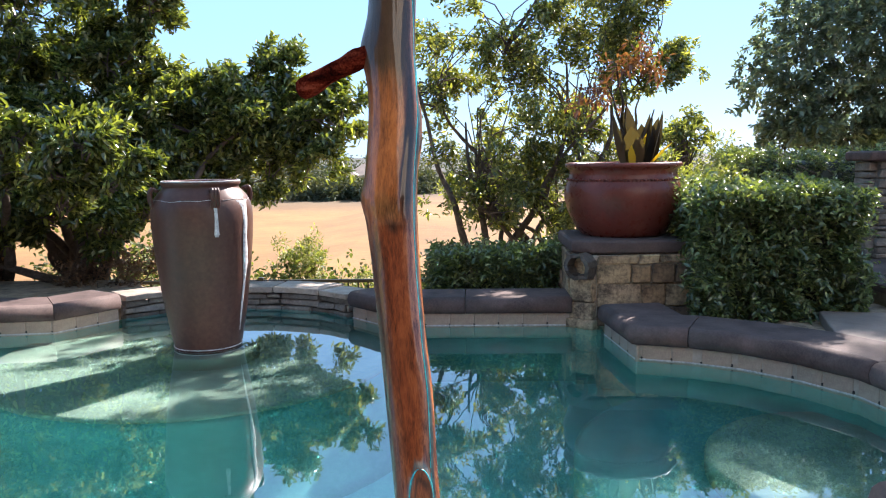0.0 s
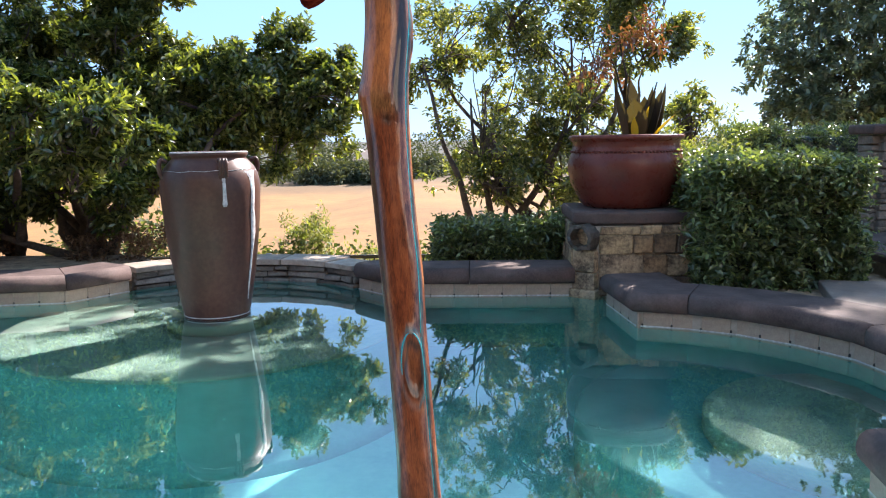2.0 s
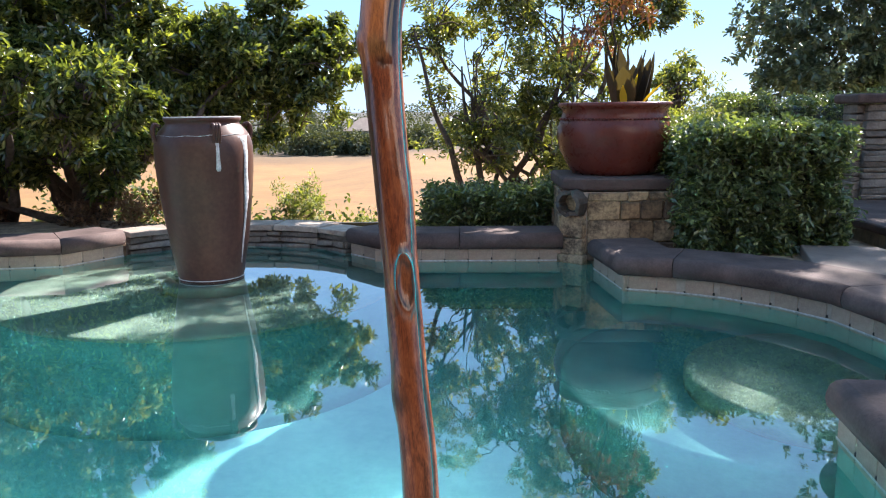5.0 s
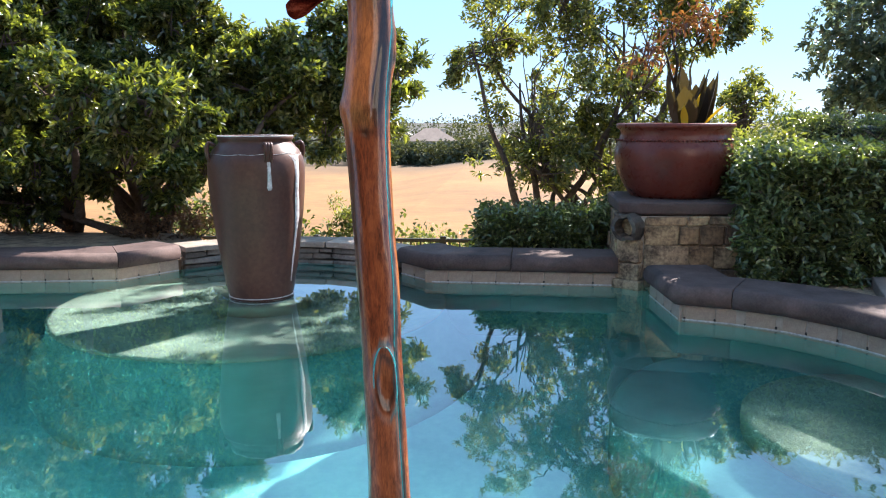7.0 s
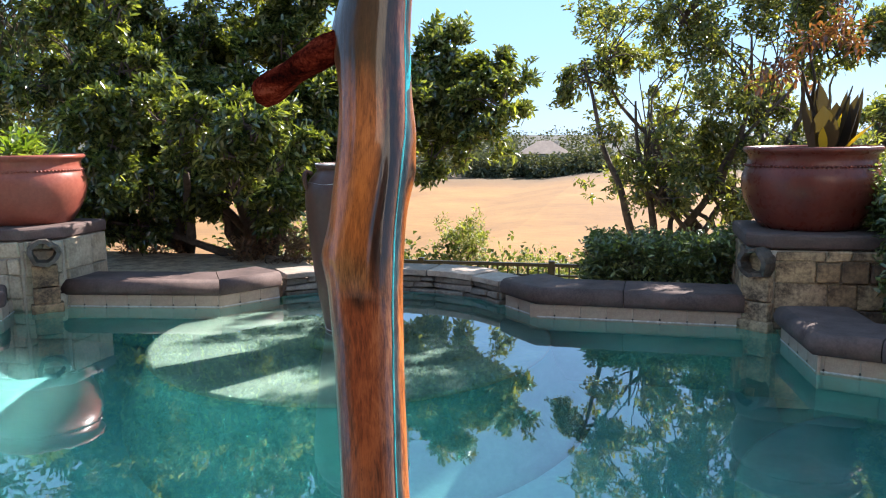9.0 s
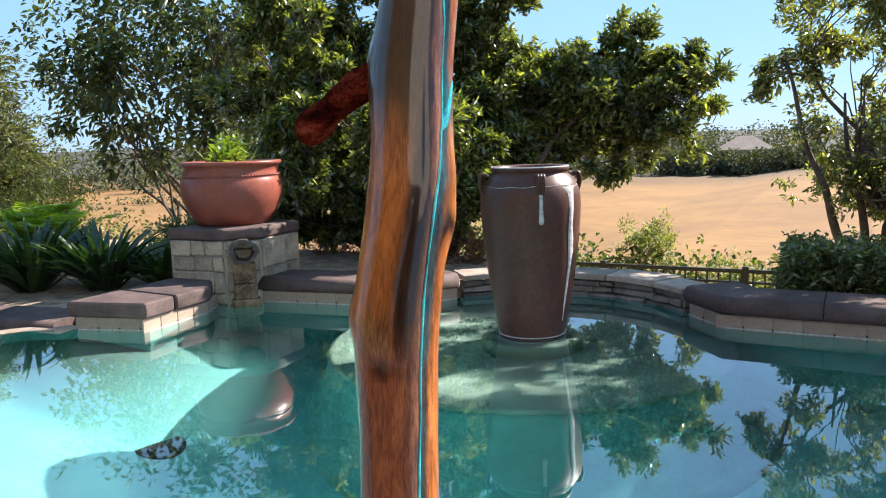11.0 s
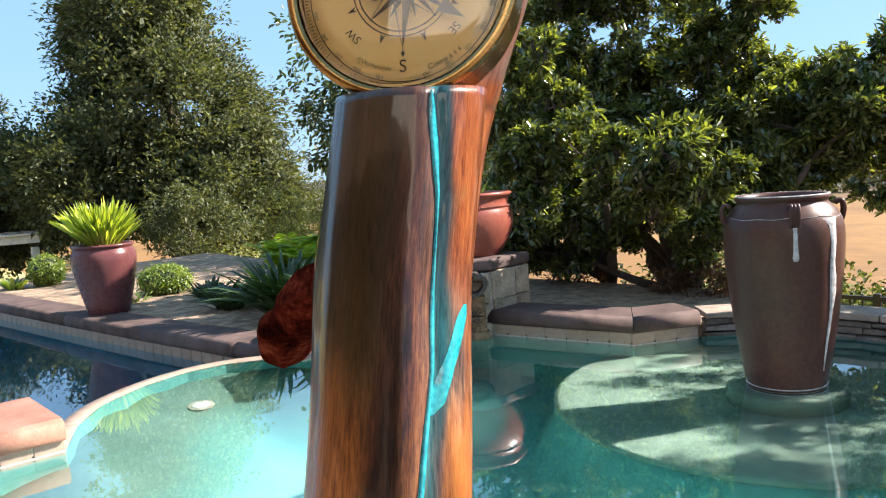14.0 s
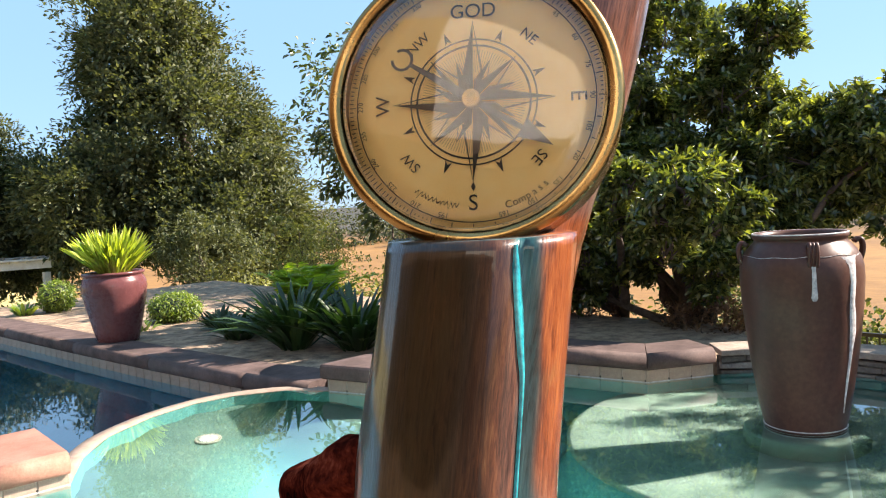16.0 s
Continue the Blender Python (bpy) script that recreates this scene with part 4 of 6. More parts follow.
# the high lobes on its right are unseen, added to shade pool and deck
tree("tree", "tall grey-green shade tree beyond the hedge", "tree", [(6.9, 12.5, -0.5), (7.4, 12.7, -0.5)], [((6.75, 12.3, 2.6), (2.2, 1.8, 1.9), 2500, 0.4), ((8.6, 12.3, 5.4), (2.2, 2.0, 2.4), 1900, 0.4), ((5.4, 12.0, 1.6), (1.0, 1.0, 0.8), 520, 0.4), ((9.6, 11.5, 3.6), (2.2, 2.2, 2.2), 1500, 0.4), ((9.7, 12.3, 8.6), (2.0, 2.0, 2.3), 1500, 0.4)], 0, 0.105, 0.046, M_GREY, 21, 15, 0.14, twigs=30, r0=0.14, rosette=True)
tree("tree", "open broad-leaved tree with several slender trunks", "tree", [(-8.8, 9.4, -1.2), (-8.35, 9.6, -1.2), (-8.05, 9.3, -1.2)],
     [((-9.66, 9.58, 2.96), (1.88, 1.45, 1.45), 700, 0.3), ((-8.06, 9.58, 3.25), (1.74, 1.45, 1.6), 700, 0.3), ((-8.2, 9.43, 1.5), (1.16, 1.0, 0.72), 200, 0.3), ((-10.8, 9.58, 2.24), (1.3, 1.0, 0.87), 280, 0.3), ((-9.66, 9.43, 1.2), (1.0, 0.72, 0.5), 110, 0.3)],
     0, 0.125, 0.07, M_FIG, 31, 6, 0.12, twigs=26, r0=0.04, droop=0.45)
tree("oak_tree", "tall grey-green live oak with small leaves", "tree", [(-19.8, 11.5, -1.6)],
     [((-19.8, 10.6, 3.0), (2.7, 2.4, 2.6), 3600, 0.5), ((-20.3, 10.0, 5.6), (1.9, 1.7, 2.0), 2000, 0.45), ((-18.0, 11.0, 0.9), (2.2, 1.8, 1.6), 1800, 0.5), ((-20.5, 8.6, 1.6), (2.0, 1.8, 1.8), 1800, 0.5)], 0, 0.135, 0.07, M_OAK, 41, 17, 0.22, group="oak trees", twigs=20, r0=0.25)
tree("oak_tree", "spreading live oak over the low shade structure", "tree", [(-26, 6.5, -2.2)],
     [((-25.0, 5.6, 2.2), (2.8, 2.6, 2.3), 3200, 0.5), ((-25.0, 2.0, 2.2), (2.8, 2.8, 2.4), 2600, 0.5), ((-24.6, 7.6, 1.2), (2.0, 2.0, 1.6), 1500, 0.5), ((-26.5, 4.0, -0.6), (2.5, 4.2, 1.2), 1600, 0.3)], 0, 0.135, 0.07, M_OAK, 51, 17, 0.22, group="oak trees", twigs=20, r0=0.25)


M_TWIG = speckled("grey_twig", (0.10, 0.075, 0.055), (0.24, 0.19, 0.15), 20, 0.85)
# near-black colour that stands in for shade between the leaves
M_INNER = leafy("inner_shade_core", (0.012, 0.018, 0.008), (0.02, 0.03, 0.012), 0.6, 0.1)


def hedge(name, label, lo, hi, material, n, seed, leaf_l=0.048, leaf_w=0.019, per=12, group=""):
    """Clipped hedge: leaf shoots over a box with uneven faces, twigs within."""
    g = np.random.default_rng(seed)
    lo, hi = np.array(lo), np.array(hi)
    t = thing(name, label, "hedge", group)
    p = g.uniform(0, 1, (n, 3))
    face = g.integers(0, 6, n)
    for k in range(n):
        ax, sd = face[k] // 2, face[k] % 2
        if ax == 2 and sd == 0:
            ax, sd = 1, 0
        p[k, ax] = sd + (0.06 if sd == 0 else -0.06) * g.uniform(0, 2.2) * (1 if ax else 0.6)
    c = lo + p * (hi - lo)
    c += np.array([[noise.noise((q[0] * 9, q[1] * 9, q[2] * 9 + i)) * 0.10 for i in (0, 9, 18)] for q in c])
    mid = (lo + hi) / 2
    ins = np.zeros((n, 3))
    for k in range(n):
        ins[k, face[k] // 2] = 1.0 if face[k] % 2 else -1.0
    ins[face == 4] = (0, -1, 0)
    q, d = rosettes(c, c - ins, per, seed, 0.5, (20, 78))
    leaves("foliage", q, d, leaf_l, leaf_w, material, t, "", seed)
    bm = bmesh.new()
    for k in range(0, n, 9):
        a, b = Vector(c[k]), Vector(c[k]).lerp(Vector(mid), 0.35)
        b.z = max(lo[2], b.z - 0.12)
        merge(bm, tube([a, a.lerp(b, 0.5) + Vector((0.02, 0.015, 0.01)), b], [0.003, 0.0045, 0.006], 4, False))
    tagged(part("twig_mass", bm, M_TWIG, t), kind="stuff")
    # solid dark box: the shade inside the hedge given a shape
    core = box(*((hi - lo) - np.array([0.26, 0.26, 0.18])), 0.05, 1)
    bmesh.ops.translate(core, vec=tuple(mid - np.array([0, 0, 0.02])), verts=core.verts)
    part("shade_core", core, M_INNER, t, "solid dark core standing in for inner shade")
    return t


hedge("hedge", "clipped box hedge with sunlit top and shaded side", (1.53, 4.55, 0.12), (2.45, 5.5, 0.91), M_HEDGE, 3600, 5)
hedge("hedge", "clipped hedge on the terrace behind", (2.75, 7.6, 0.1), (6.5, 8.6, 1.12), M_HEDGE, 3600, 6)
hedge("hedge", "low clipped hedge behind the dark coping", (-0.12, 5.55, 0.03), (0.86, 6.05, 0.44), M_HEDGE, 1500, 7)


def ball(label, centre, radii, n, seed):
    """Boxwood clipped round: short shoots over an ellipsoid."""
    t = thing("boxwood", label, "shrub", "boxwoods")
    g = np.random.default_rng(seed)
    d = g.normal(size=(n, 3))
    d /= np.linalg.norm(d, axis=1, keepdims=True)
    d[:, 2] = np.maximum(d[:, 2], -0.8)
    k = g.uniform(0.86, 1.04, (n, 1)) + np.array([[0.10 * noise.noise((q[0] * 3, q[1] * 3, q[2] * 3 + seed))] for q in d])
    c = np.array(centre) + d * k * np.array(radii)
    p, q = rosettes(c, np.repeat(np.array([centre]), n, 0), 9, seed, 0.2)
    leaves("foliage", p, q, 0.032, 0.018, M_BOX, t, "", seed)
    # dark solid that fills in for the shade within
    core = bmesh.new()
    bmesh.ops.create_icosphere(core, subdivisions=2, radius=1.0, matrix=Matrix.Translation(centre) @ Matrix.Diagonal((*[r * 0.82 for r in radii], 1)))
    part("shade_core", core, M_INNER, t, "solid dark core standing in for inner shade")


ball("small boxwood clipped into a ball on the sandy bed", (-11.30, 4.30, 0.24), (0.24, 0.24, 0.23), 800, 8)
ball("low clipped boxwood mound on the sandy bed beside the urn", (-8.60, 4.70, 0.18), (0.34, 0.30, 0.19), 1000, 9)


# ---- walking stick ----
STICK = [(0.098, 0.43, 0.17), (0.094, 0.49, 0.45), (0.088, 0.533, 0.654), (0.079, 0.553, 0.747), (0.070, 0.576, 0.858), (0.060, 0.600, 0.970), (0.0545, 0.612, 1.027), (0.0505, 0.622, 1.084), (0.0535, 0.635, 1.146), (0.0515, 0.645, 1.20), (0.0525, 0.655, 1.25)]
SRAD = [0.017, 0.0175, 0.0180, 0.0178, 0.0180, 0.0186, 0.0192, 0.0215, 0.0212, 0.0197, 0.0196]
INLAY = [(0.19, 50), (0.65, 50), (0.75, 50), (0.82, 50), (0.86, 46), (0.90, 56), (0.98, 60), (1.04, 65), (1.08, 67), (1.115, 65), (1.14, 66), (1.165, 72), (1.183, 78), (1.223, 75), (1.24, 66), (1.252, 60)]


def bell(x, c, w):
    return math.exp(-((x - c) / w) ** 2)


def inlay_at(z):
    return float(np.interp(z, [a for a, b in INLAY], [b for a, b in INLAY]))


def stick_axis(z):
    zs = [p[2] for p in STICK_LINE]
    return Vector((float(np.interp(z, zs, [p[0] for p in STICK_LINE])), float(np.interp(z, zs, [p[1] for p in STICK_LINE])), z))


def stick_radius(z, th):
    """Radius at height z; th in degrees from the -y side towards +x."""
    r = float(np.interp(z, [p[2] for p in STICK], SRAD))
    r += 0.0030 * bell(z, 1.083, 0.012) * bell(th, -80, 45)
    r += 0.0026 * bell(z, 1.128, 0.014) * bell(th, 112, 30)
    r += 0.0016 * bell(z, 1.150, 0.012) * bell(th, 95, 25)
    r += 0.0060 * bell(z, 1.205, 0.020) * bell(th, -92, 40)
    r += 0.0022 * bell(z, 0.735, 0.02) * bell(th, -70, 40)
    r += 0.0018 * bell(z, 0.93, 0.03) * bell(th, 70, 40)
    # knot: a raised oval ring round a sunken eye
    e = math.hypot((th - 16) / 28, (z - 0.848) / 0.027)
    r += 0.0024 * bell(e, 1.0, 0.28) - 0.0020 * bell(e, 0.0, 0.62)
    # groove that holds the inlay
    w = 5.5
    edge = 1.0645 + 0.004 * noise.noise((th * 0.12, 4.0, 0.0))
    r -= 0.0013 / (1 + math.exp((z - edge) / 0.0008)) * bell(th, 10, 34) * (1 if z > 0.9 else max(0.0, (z - 0.8) / 0.1))
    r -= 0.0016 * bell(th, inlay_at(z) + 3, w)
    # old branch scar and grain ridges
    r -= 0.0012 * bell(z, 1.066, 0.006) * bell(th, 4, 16)
    r -= 0.0010 * bell(th, 33 + (1.125 - z) * -170, 4) * bell(z, 1.10, 0.03)
    r += 0.00045 * noise.noise((th * 0.045, z * 9, 1.0)) + 0.0002 * noise.noise((th * 0.2, z * 22, 3.0))
    if z > 1.232:
        r -= 0.0012 * bell(z, 1.254, 0.004)
    return r


STICK_LINE = smooth_line(STICK, 12)


def wood_material():
    m = Mat("varnished_wood", 0.32)
    th = m.t.nodes.new("ShaderNodeAttribute")
    th.attribute_name = "around"
    s, z = m.t.nodes.new("ShaderNodeSeparateXYZ"), None
    m.link(th.outputs["Vector"], s.inputs[0])
    cv = m.t.nodes.new("ShaderNodeCombineXYZ")
    m.link(m.math("MULTIPLY", s.outputs[0], 260.0), cv.inputs[0])
    m.link(m.math("MULTIPLY", s.outputs[1], 34.0), cv.inputs[1])
    fv = m.t.nodes.new("ShaderNodeCombineXYZ")
    m.link(m.math("MULTIPLY", s.outputs[0], 1700.0), fv.inputs[0])
    m.link(m.math("MULTIPLY", s.outputs[1], 150.0), fv.inputs[1])
    streak = m.noise(1.0, 4, 0.6, cv.outputs[0], 0.6)
    fibre = m.noise(1.0, 5, 0.68, fv.outputs[0], 0.5)
    broad = m.noise(70.0, 5, 0.68, m.coords((1, 1, 0.3)), 0.8)
    f = m.math("ADD", m.math("ADD", m.math("MULTIPLY", streak, 0.28), m.math("MULTIPLY", fibre, 0.34)), m.math("MULTIPLY", broad, 0.38))
    c = m.ramp(f, [(0.38, (0.014, 0.006, 0.005)), (0.45, (0.065, 0.018, 0.010)), (0.51, (0.19, 0.050, 0.016)), (0.57, (0.34, 0.115, 0.032)), (0.65, (0.45, 0.22, 0.09))])
    for name, col in (("amber", (0.38, 0.125, 0.028)), ("tan", (0.21, 0.125, 0.046)), ("olive", (0.042, 0.025, 0.008)), ("mauve", (0.15, 0.075, 0.060)), ("rust", (0.19, 0.050, 0.018)), ("dark", (0.018, 0.009, 0.007)), ("teal", (0.012, 0.13, 0.145))):
        at = m.t.nodes.new("ShaderNodeAttribute")
        at.attribute_name = name
        shade = m.mix(1.0, col, m.ramp(f, [(0.40, (0.40, 0.36, 0.34)), (0.47, (0.82, 0.80, 0.79)), (0.54, (1.08, 1.08, 1.08)), (0.62, (1.4, 1.4, 1.38))]), "MULTIPLY")
        k = m.math("MULTIPLY", at.outputs["Fac"], m.math("ADD", 0.55, m.math("MULTIPLY", streak, 0.85)))
        n = m.t.nodes.new("ShaderNodeClamp")
        m.link(k, n.inputs[0])
        c = m.mix(n.outputs[0], c, shade)
    m.color(c)
    m.p.inputs["Coat Weight"].default_value = 0.75
    m.p.inputs["Specular IOR Level"].default_value = 0.15
    m.p.inputs["Coat Roughness"].default_value = 0.035
    wave = m.node("ShaderNodeBump", Strength=0.18, Distance=0.0007)
    m.link(m.math("ADD", m.noise(110, 3, 0.55, m.coords((1, 1, 0.25))), m.math("MULTIPLY", fibre, 0.12)), wave.inputs["Height"])
    m.link(wave.outputs[0], m.p.inputs["Coat Normal"])
    m.p.inputs["Coat IOR"].default_value = 1.5
    crack = m.ramp(m.noise(1.0, 5, 0.7, fv.outputs[0], 1.5), [(0.30, (0, 0, 0)), (0.36, (1, 1, 1))])
    c = m.mix(m.math("SUBTRACT", 1.0, crack), c, (0.015, 0.007, 0.006))
    m.color(c)
    m.bump(m.math("ADD", m.math("ADD", fibre, m.math("MULTIPLY", streak, 1.5)), m.math("MULTIPLY", crack, 0.8)), 0.22, 0.0007)
    return m.m


M_WOOD = wood_material()


def zones(z, th):
    """How much of each tone the wood has there; the upper tan stands in for a reflection."""
    near = lambda a, b, soft: 1 / (1 + math.exp(-(th - a) / soft)) * 1 / (1 + math.exp((th - b) / soft))
    span = lambda a, b, soft: 1 / (1 + math.exp(-(z - a) / soft)) * 1 / (1 + math.exp((z - b) / soft))
    th += 6 * noise.noise((th * 0.03, z * 26, 5.0)) + 3 * noise.noise((th * 0.1, z * 70, 2.0))
    z += 0.006 * noise.noise((th * 0.07, z * 14, 8.0)) + 0.0022 * noise.noise((th * 0.3, z * 40, 1.0))
    out = {}
    eye = math.hypot((th - 16) / 28, (z - 0.848) / 0.027)
    out["olive"] = 1.2 * near(-76, 46, 5) * span(1.180, 1.4, 0.008)
    # the first tan term paints a bright reflection in the varnish near the top
    out["tan"] = 0.45 * near(-36, 30, 4) * span(1.187, 1.26, 0.005) + 0.5 * near(18, 38, 3) * span(1.178, 1.195, 0.003) + 0.7 * near(-30, 22, 5) * span(1.066, 1.085, 0.003) + 0.6 * bell(eye, 0, 0.6) + 0.9 * bell(z, 1.2225, 0.0012) * bell(th, 96, 9)
    out["amber"] = 0.95 * near(-66, 32, 6) * span(1.078, 1.195, 0.010) + 0.95 * near(84, 150, 5) * span(0.9, 1.17, 0.006) + 0.6 * near(-5, 24, 5) * span(0.60, 1.03, 0.03) * (0.5 + 0.5 * math.sin(z * 60))
    out["rust"] = 0.6 * near(80, 150, 3) * span(1.190, 1.4, 0.005) + 0.75 * near(-26, 34, 5) * span(0.55, 1.064, 0.003)
    out["mauve"] = 0.5 * near(38, 66, 4) * span(1.064, 1.145, 0.006) + 0.3 * near(-150, -58, 5) * span(1.058, 1.4, 0.004) + 0.5 * near(60, 78, 4) * span(1.17, 1.4, 0.008) + 0.6 * near(-150, -30, 5) * span(0.1, 1.058, 0.01) + 0.55 * near(36, 66, 5) * span(0.1, 1.06, 0.01)
    out["dark"] = 0.8 * bell(th, inlay_at(z) + 10, 3.5) * span(1.165, 1.4, 0.005) + 0.55 * near(-150, -50, 5) * span(0.1, 1.05, 0.01) + 0.45 * near(46, 66, 4) * span(0.1, 0.86, 0.01) + 0.35 * near(-60, 60, 6) * span(1.206, 1.4, 0.005) + 0.97 * near(29, 58, 4) * span(1.070, 1.178, 0.008) + 0.6 * near(38, 54, 4) * span(1.165, 1.235, 0.010) + 0.45 * near(54, 76, 4) * span(1.215, 1.4, 0.010) + 0.75 * near(74, 98, 5) * span(1.122, 1.166, 0.006) + 0.75 * near(27, 42, 4) * span(1.078, 1.150, 0.010) + 0.85 * bell(z, 1.0625, 0.005) * bell(th, 6, 18) + 0.6 * near(-60, -26, 6) * span(0.88, 1.05, 0.02) + 0.8 * bell(z, 1.126, 0.006) * near(80, 150, 4) + 0.75 * bell(z, 0.735, 0.012) * bell(th, -40, 30) + 0.9 * bell(eye, 0.78, 0.16) + 0.5 * near(-48, -22, 5) * span(1.19, 1.22, 0.006)
    out["teal"] = 0.8 * bell(th, inlay_at(z) + 5, 6) + 0.7 * bell(eye, 1.18, 0.12) * (1 if z > 0.845 or th > 20 else 0.3) + 0.5 * bell(th, inlay_at(z) - 8, 2.5) * (1 if z < 0.86 else 0.2) + 0.5 * near(82, 110, 6) * span(1.172, 1.20, 0.004)
    out = {k: min(1.0, v) for k, v in out.items()}
    return out


def stick_mesh(z0, z1, step, seg, axis, radius, name, parent, label="", tone=None):
    zs = np.arange(z0, z1 + 1e-6, step)
    verts, faces, attr = [], [], {k: [] for k in ("tan", "olive", "amber", "rust", "mauve", "dark", "teal")}
    around = []
    for z in zs:
        c = axis(float(z))
        for k in range(seg):
            th = -180 + 360 * k / seg
            r = radius(float(z), th)
            a = radians(th)
            verts.append((c.x + r * math.sin(a), c.y - r * math.cos(a), c.z + r * math.cos(a) * 0.2 * 0))
            around += [a * 0.02 if th < 179 else -math.pi * 0.02, z, 0.0]
            zo = (tone or zones)(float(z), th)
            for key in attr:
                attr[key].append(zo.get(key, 0.0))
    for j in range(len(zs) - 1):
        for k in range(seg):
            a, b = j * seg + k, j * seg + (k + 1) % seg
            faces.append((a, b, b + seg, a + seg))
    faces.append(tuple(range(seg - 1, -1, -1)))
    faces.append(tuple((len(zs) - 1) * seg + k for k in range(seg)))
    ob = raw(name, verts, faces, M_WOOD, parent, label, True)
    at = ob.data.attributes.new("around", "FLOAT_VECTOR", "POINT")
    at.data.foreach_set("vector", around)
    for key, vals in attr.items():
        at = ob.data.attributes.new(key, "FLOAT", "POINT")
        at.data.foreach_set("value", vals)
    return ob


stick = thing("walking_stick", "polished knotty wooden walking stick with turquoise inlay", "walking stick")
stick_mesh(0.178, 0.60, 0.01055, 48, stick_axis, stick_radius, "lower_shaft", stick)
shaft = stick_mesh(0.60, 1.249, 0.0022, 120, stick_axis, stick_radius, "shaft", stick)

# the wood goes on upwards behind the compass
UPPER_LINE = smooth_line([(0.0490, 0.6530, 1.190), (0.0480, 0.6630, 1.228), (0.0480, 0.6735, 1.250), (0.0540, 0.6800, 1.275), (0.0600, 0.6860, 1.310), (0.0655, 0.6910, 1.340), (0.0710, 0.6960, 1.380)], 8)


def upper_axis(z):
    zs = [p[2] for p in UPPER_LINE]
    return Vector((float(np.interp(z, zs, [p[0] for p in UPPER_LINE])), float(np.interp(z, zs, [p[1] for p in UPPER_LINE])), z))


def upper_radius(z, th):
    r = 0.0148 + 0.002 * min(1, max(0, (z - 1.26) / 0.08))
    r -= 0.0007 * bell(z, 1.2445, 0.0012) * bell(th, 80, 40)
    return r + 0.0005 * noise.noise((th * 0.05, z * 30, 7.0))


def upper_tone(z, th):
    o = {"rust": 0.6 if z < 1.252 else 0.2, "mauve": 0.0 if z < 1.25 else 0.7, "teal": 0.15 * bell(z, 1.256, 0.003) + 0.15 * bell(th, 118, 12) * (1 if z > 1.25 else 0)}
    o["dark"] = 0.9 * bell(z, 1.2445, 0.001)
    o["tan"] = 0.9 * bell(z, 1.2225, 0.0010) * bell(th, 62, 22)
    return o


stick_mesh(1.19, 1.38, 0.0025, 72, upper_axis, upper_radius, "upper_shaft", stick, "", upper_tone)


def twig():
    pts = smooth_line([(0.046, 0.651, 1.222), (0.040, 0.646, 1.208), (0.030, 0.641, 1.1990), (0.016, 0.642, 1.1935), (0.002, 0.648, 1.188), (-0.013, 0.654, 1.1805), (-0.0285, 0.660, 1.1720)], 5)
    n = len(pts)
    bm = bmesh.new()
    rings = []
    g = random.Random(2)
    for i, p in enumerate(pts):
        t = i / (n - 1)
        d = (pts[min(i + 1, n - 1)] - pts[max(i - 1, 0)]).normalized()
        x = d.cross(Vector((0, 0, 1))).normalized()
        y = x.cross(d)
        r = 0.0076 + 0.0010 * math.exp(-t * 5) + 0.0005 * math.sin(t * 9) + 0.0010 * bell(t, 0.45, 0.09) + 0.0012 * bell(t, 0.86, 0.12)
        if t > 0.94:
            r *= math.sqrt(max(0.35, 1 - ((t - 0.94) / 0.07) ** 2))
        ring = []
        for k in range(28):
            a = 2 * math.pi * k / 28
            rr = r * (1 + 0.26 * noise.noise((math.cos(a) * 1.6, math.sin(a) * 1.6, t * 5)) + 0.10 * bell(t, 0.42, 0.08) * bell(a, 1.2, 0.7))
            ring.append(bm.verts.new(p + rr * (math.cos(a) * x + math.sin(a) * y)))
        rings.append(ring)
    for a, b in zip(rings, rings[1:]):
        for k in range(28):
            bm.faces.new((a[k], a[(k + 1) % 28], b[(k + 1) % 28], b[k]))
    bm.faces.new(rings[-1])
    bm.faces.new(rings[0][::-1])
    bmesh.ops.recalc_face_normals(bm, faces=bm.faces)
    m = Mat("mahogany_varnish", 0.36)
    v = m.coords((1, 1, 1))
    f = m.math("ADD", m.math("MULTIPLY", m.noise(90, 4, 0.6, m.coords((0.35, 1, 1))), 0.7), m.math("MULTIPLY", m.noise(500, 3, 0.6, v), 0.3))
    m.color(m.ramp(f, [(0.38, (0.006, 0.002, 0.002)), (0.48, (0.035, 0.006, 0.004)), (0.56, (0.09, 0.016, 0.009)), (0.66, (0.19, 0.055, 0.033))]))
    m.p.inputs["Specular IOR Level"].default_value = 0.0
    m.bump(f, 0.6, 0.0016)
    part("branch_stub", bm, m.m, stick, "dark red varnished branch stub")


twig()


def inlay_strip(path, half, lift, name, label, material):
    """A narrow bead of inlay lying in the groove; path rows are height, degrees."""
    bm = bmesh.new()
    rows = []
    for i, (z, th) in enumerate(path):
        row = []
        h = half * (0.75 + 0.5 * noise.noise((z * 40, 2.0, 0.0))) if i not in (0, len(path) - 1) else half * 0.3
        for k in range(7):
            u = (k - 3) / 3
            t2 = th + u * math.degrees(h / 0.0195)
            c = stick_axis(z)
            r = stick_radius(z, t2) + lift * (1 - u * u) + 0.0001
            a = radians(t2)
            row.append(bm.verts.new((c.x + r * math.sin(a), c.y - r * math.cos(a), z)))
        rows.append(row)
    for a, b in zip(rows, rows[1:]):
        for k in range(6):
            bm.faces.new((a[k], a[k + 1], b[k + 1], b[k]))
    return part(name, bm, material, shaft, label)


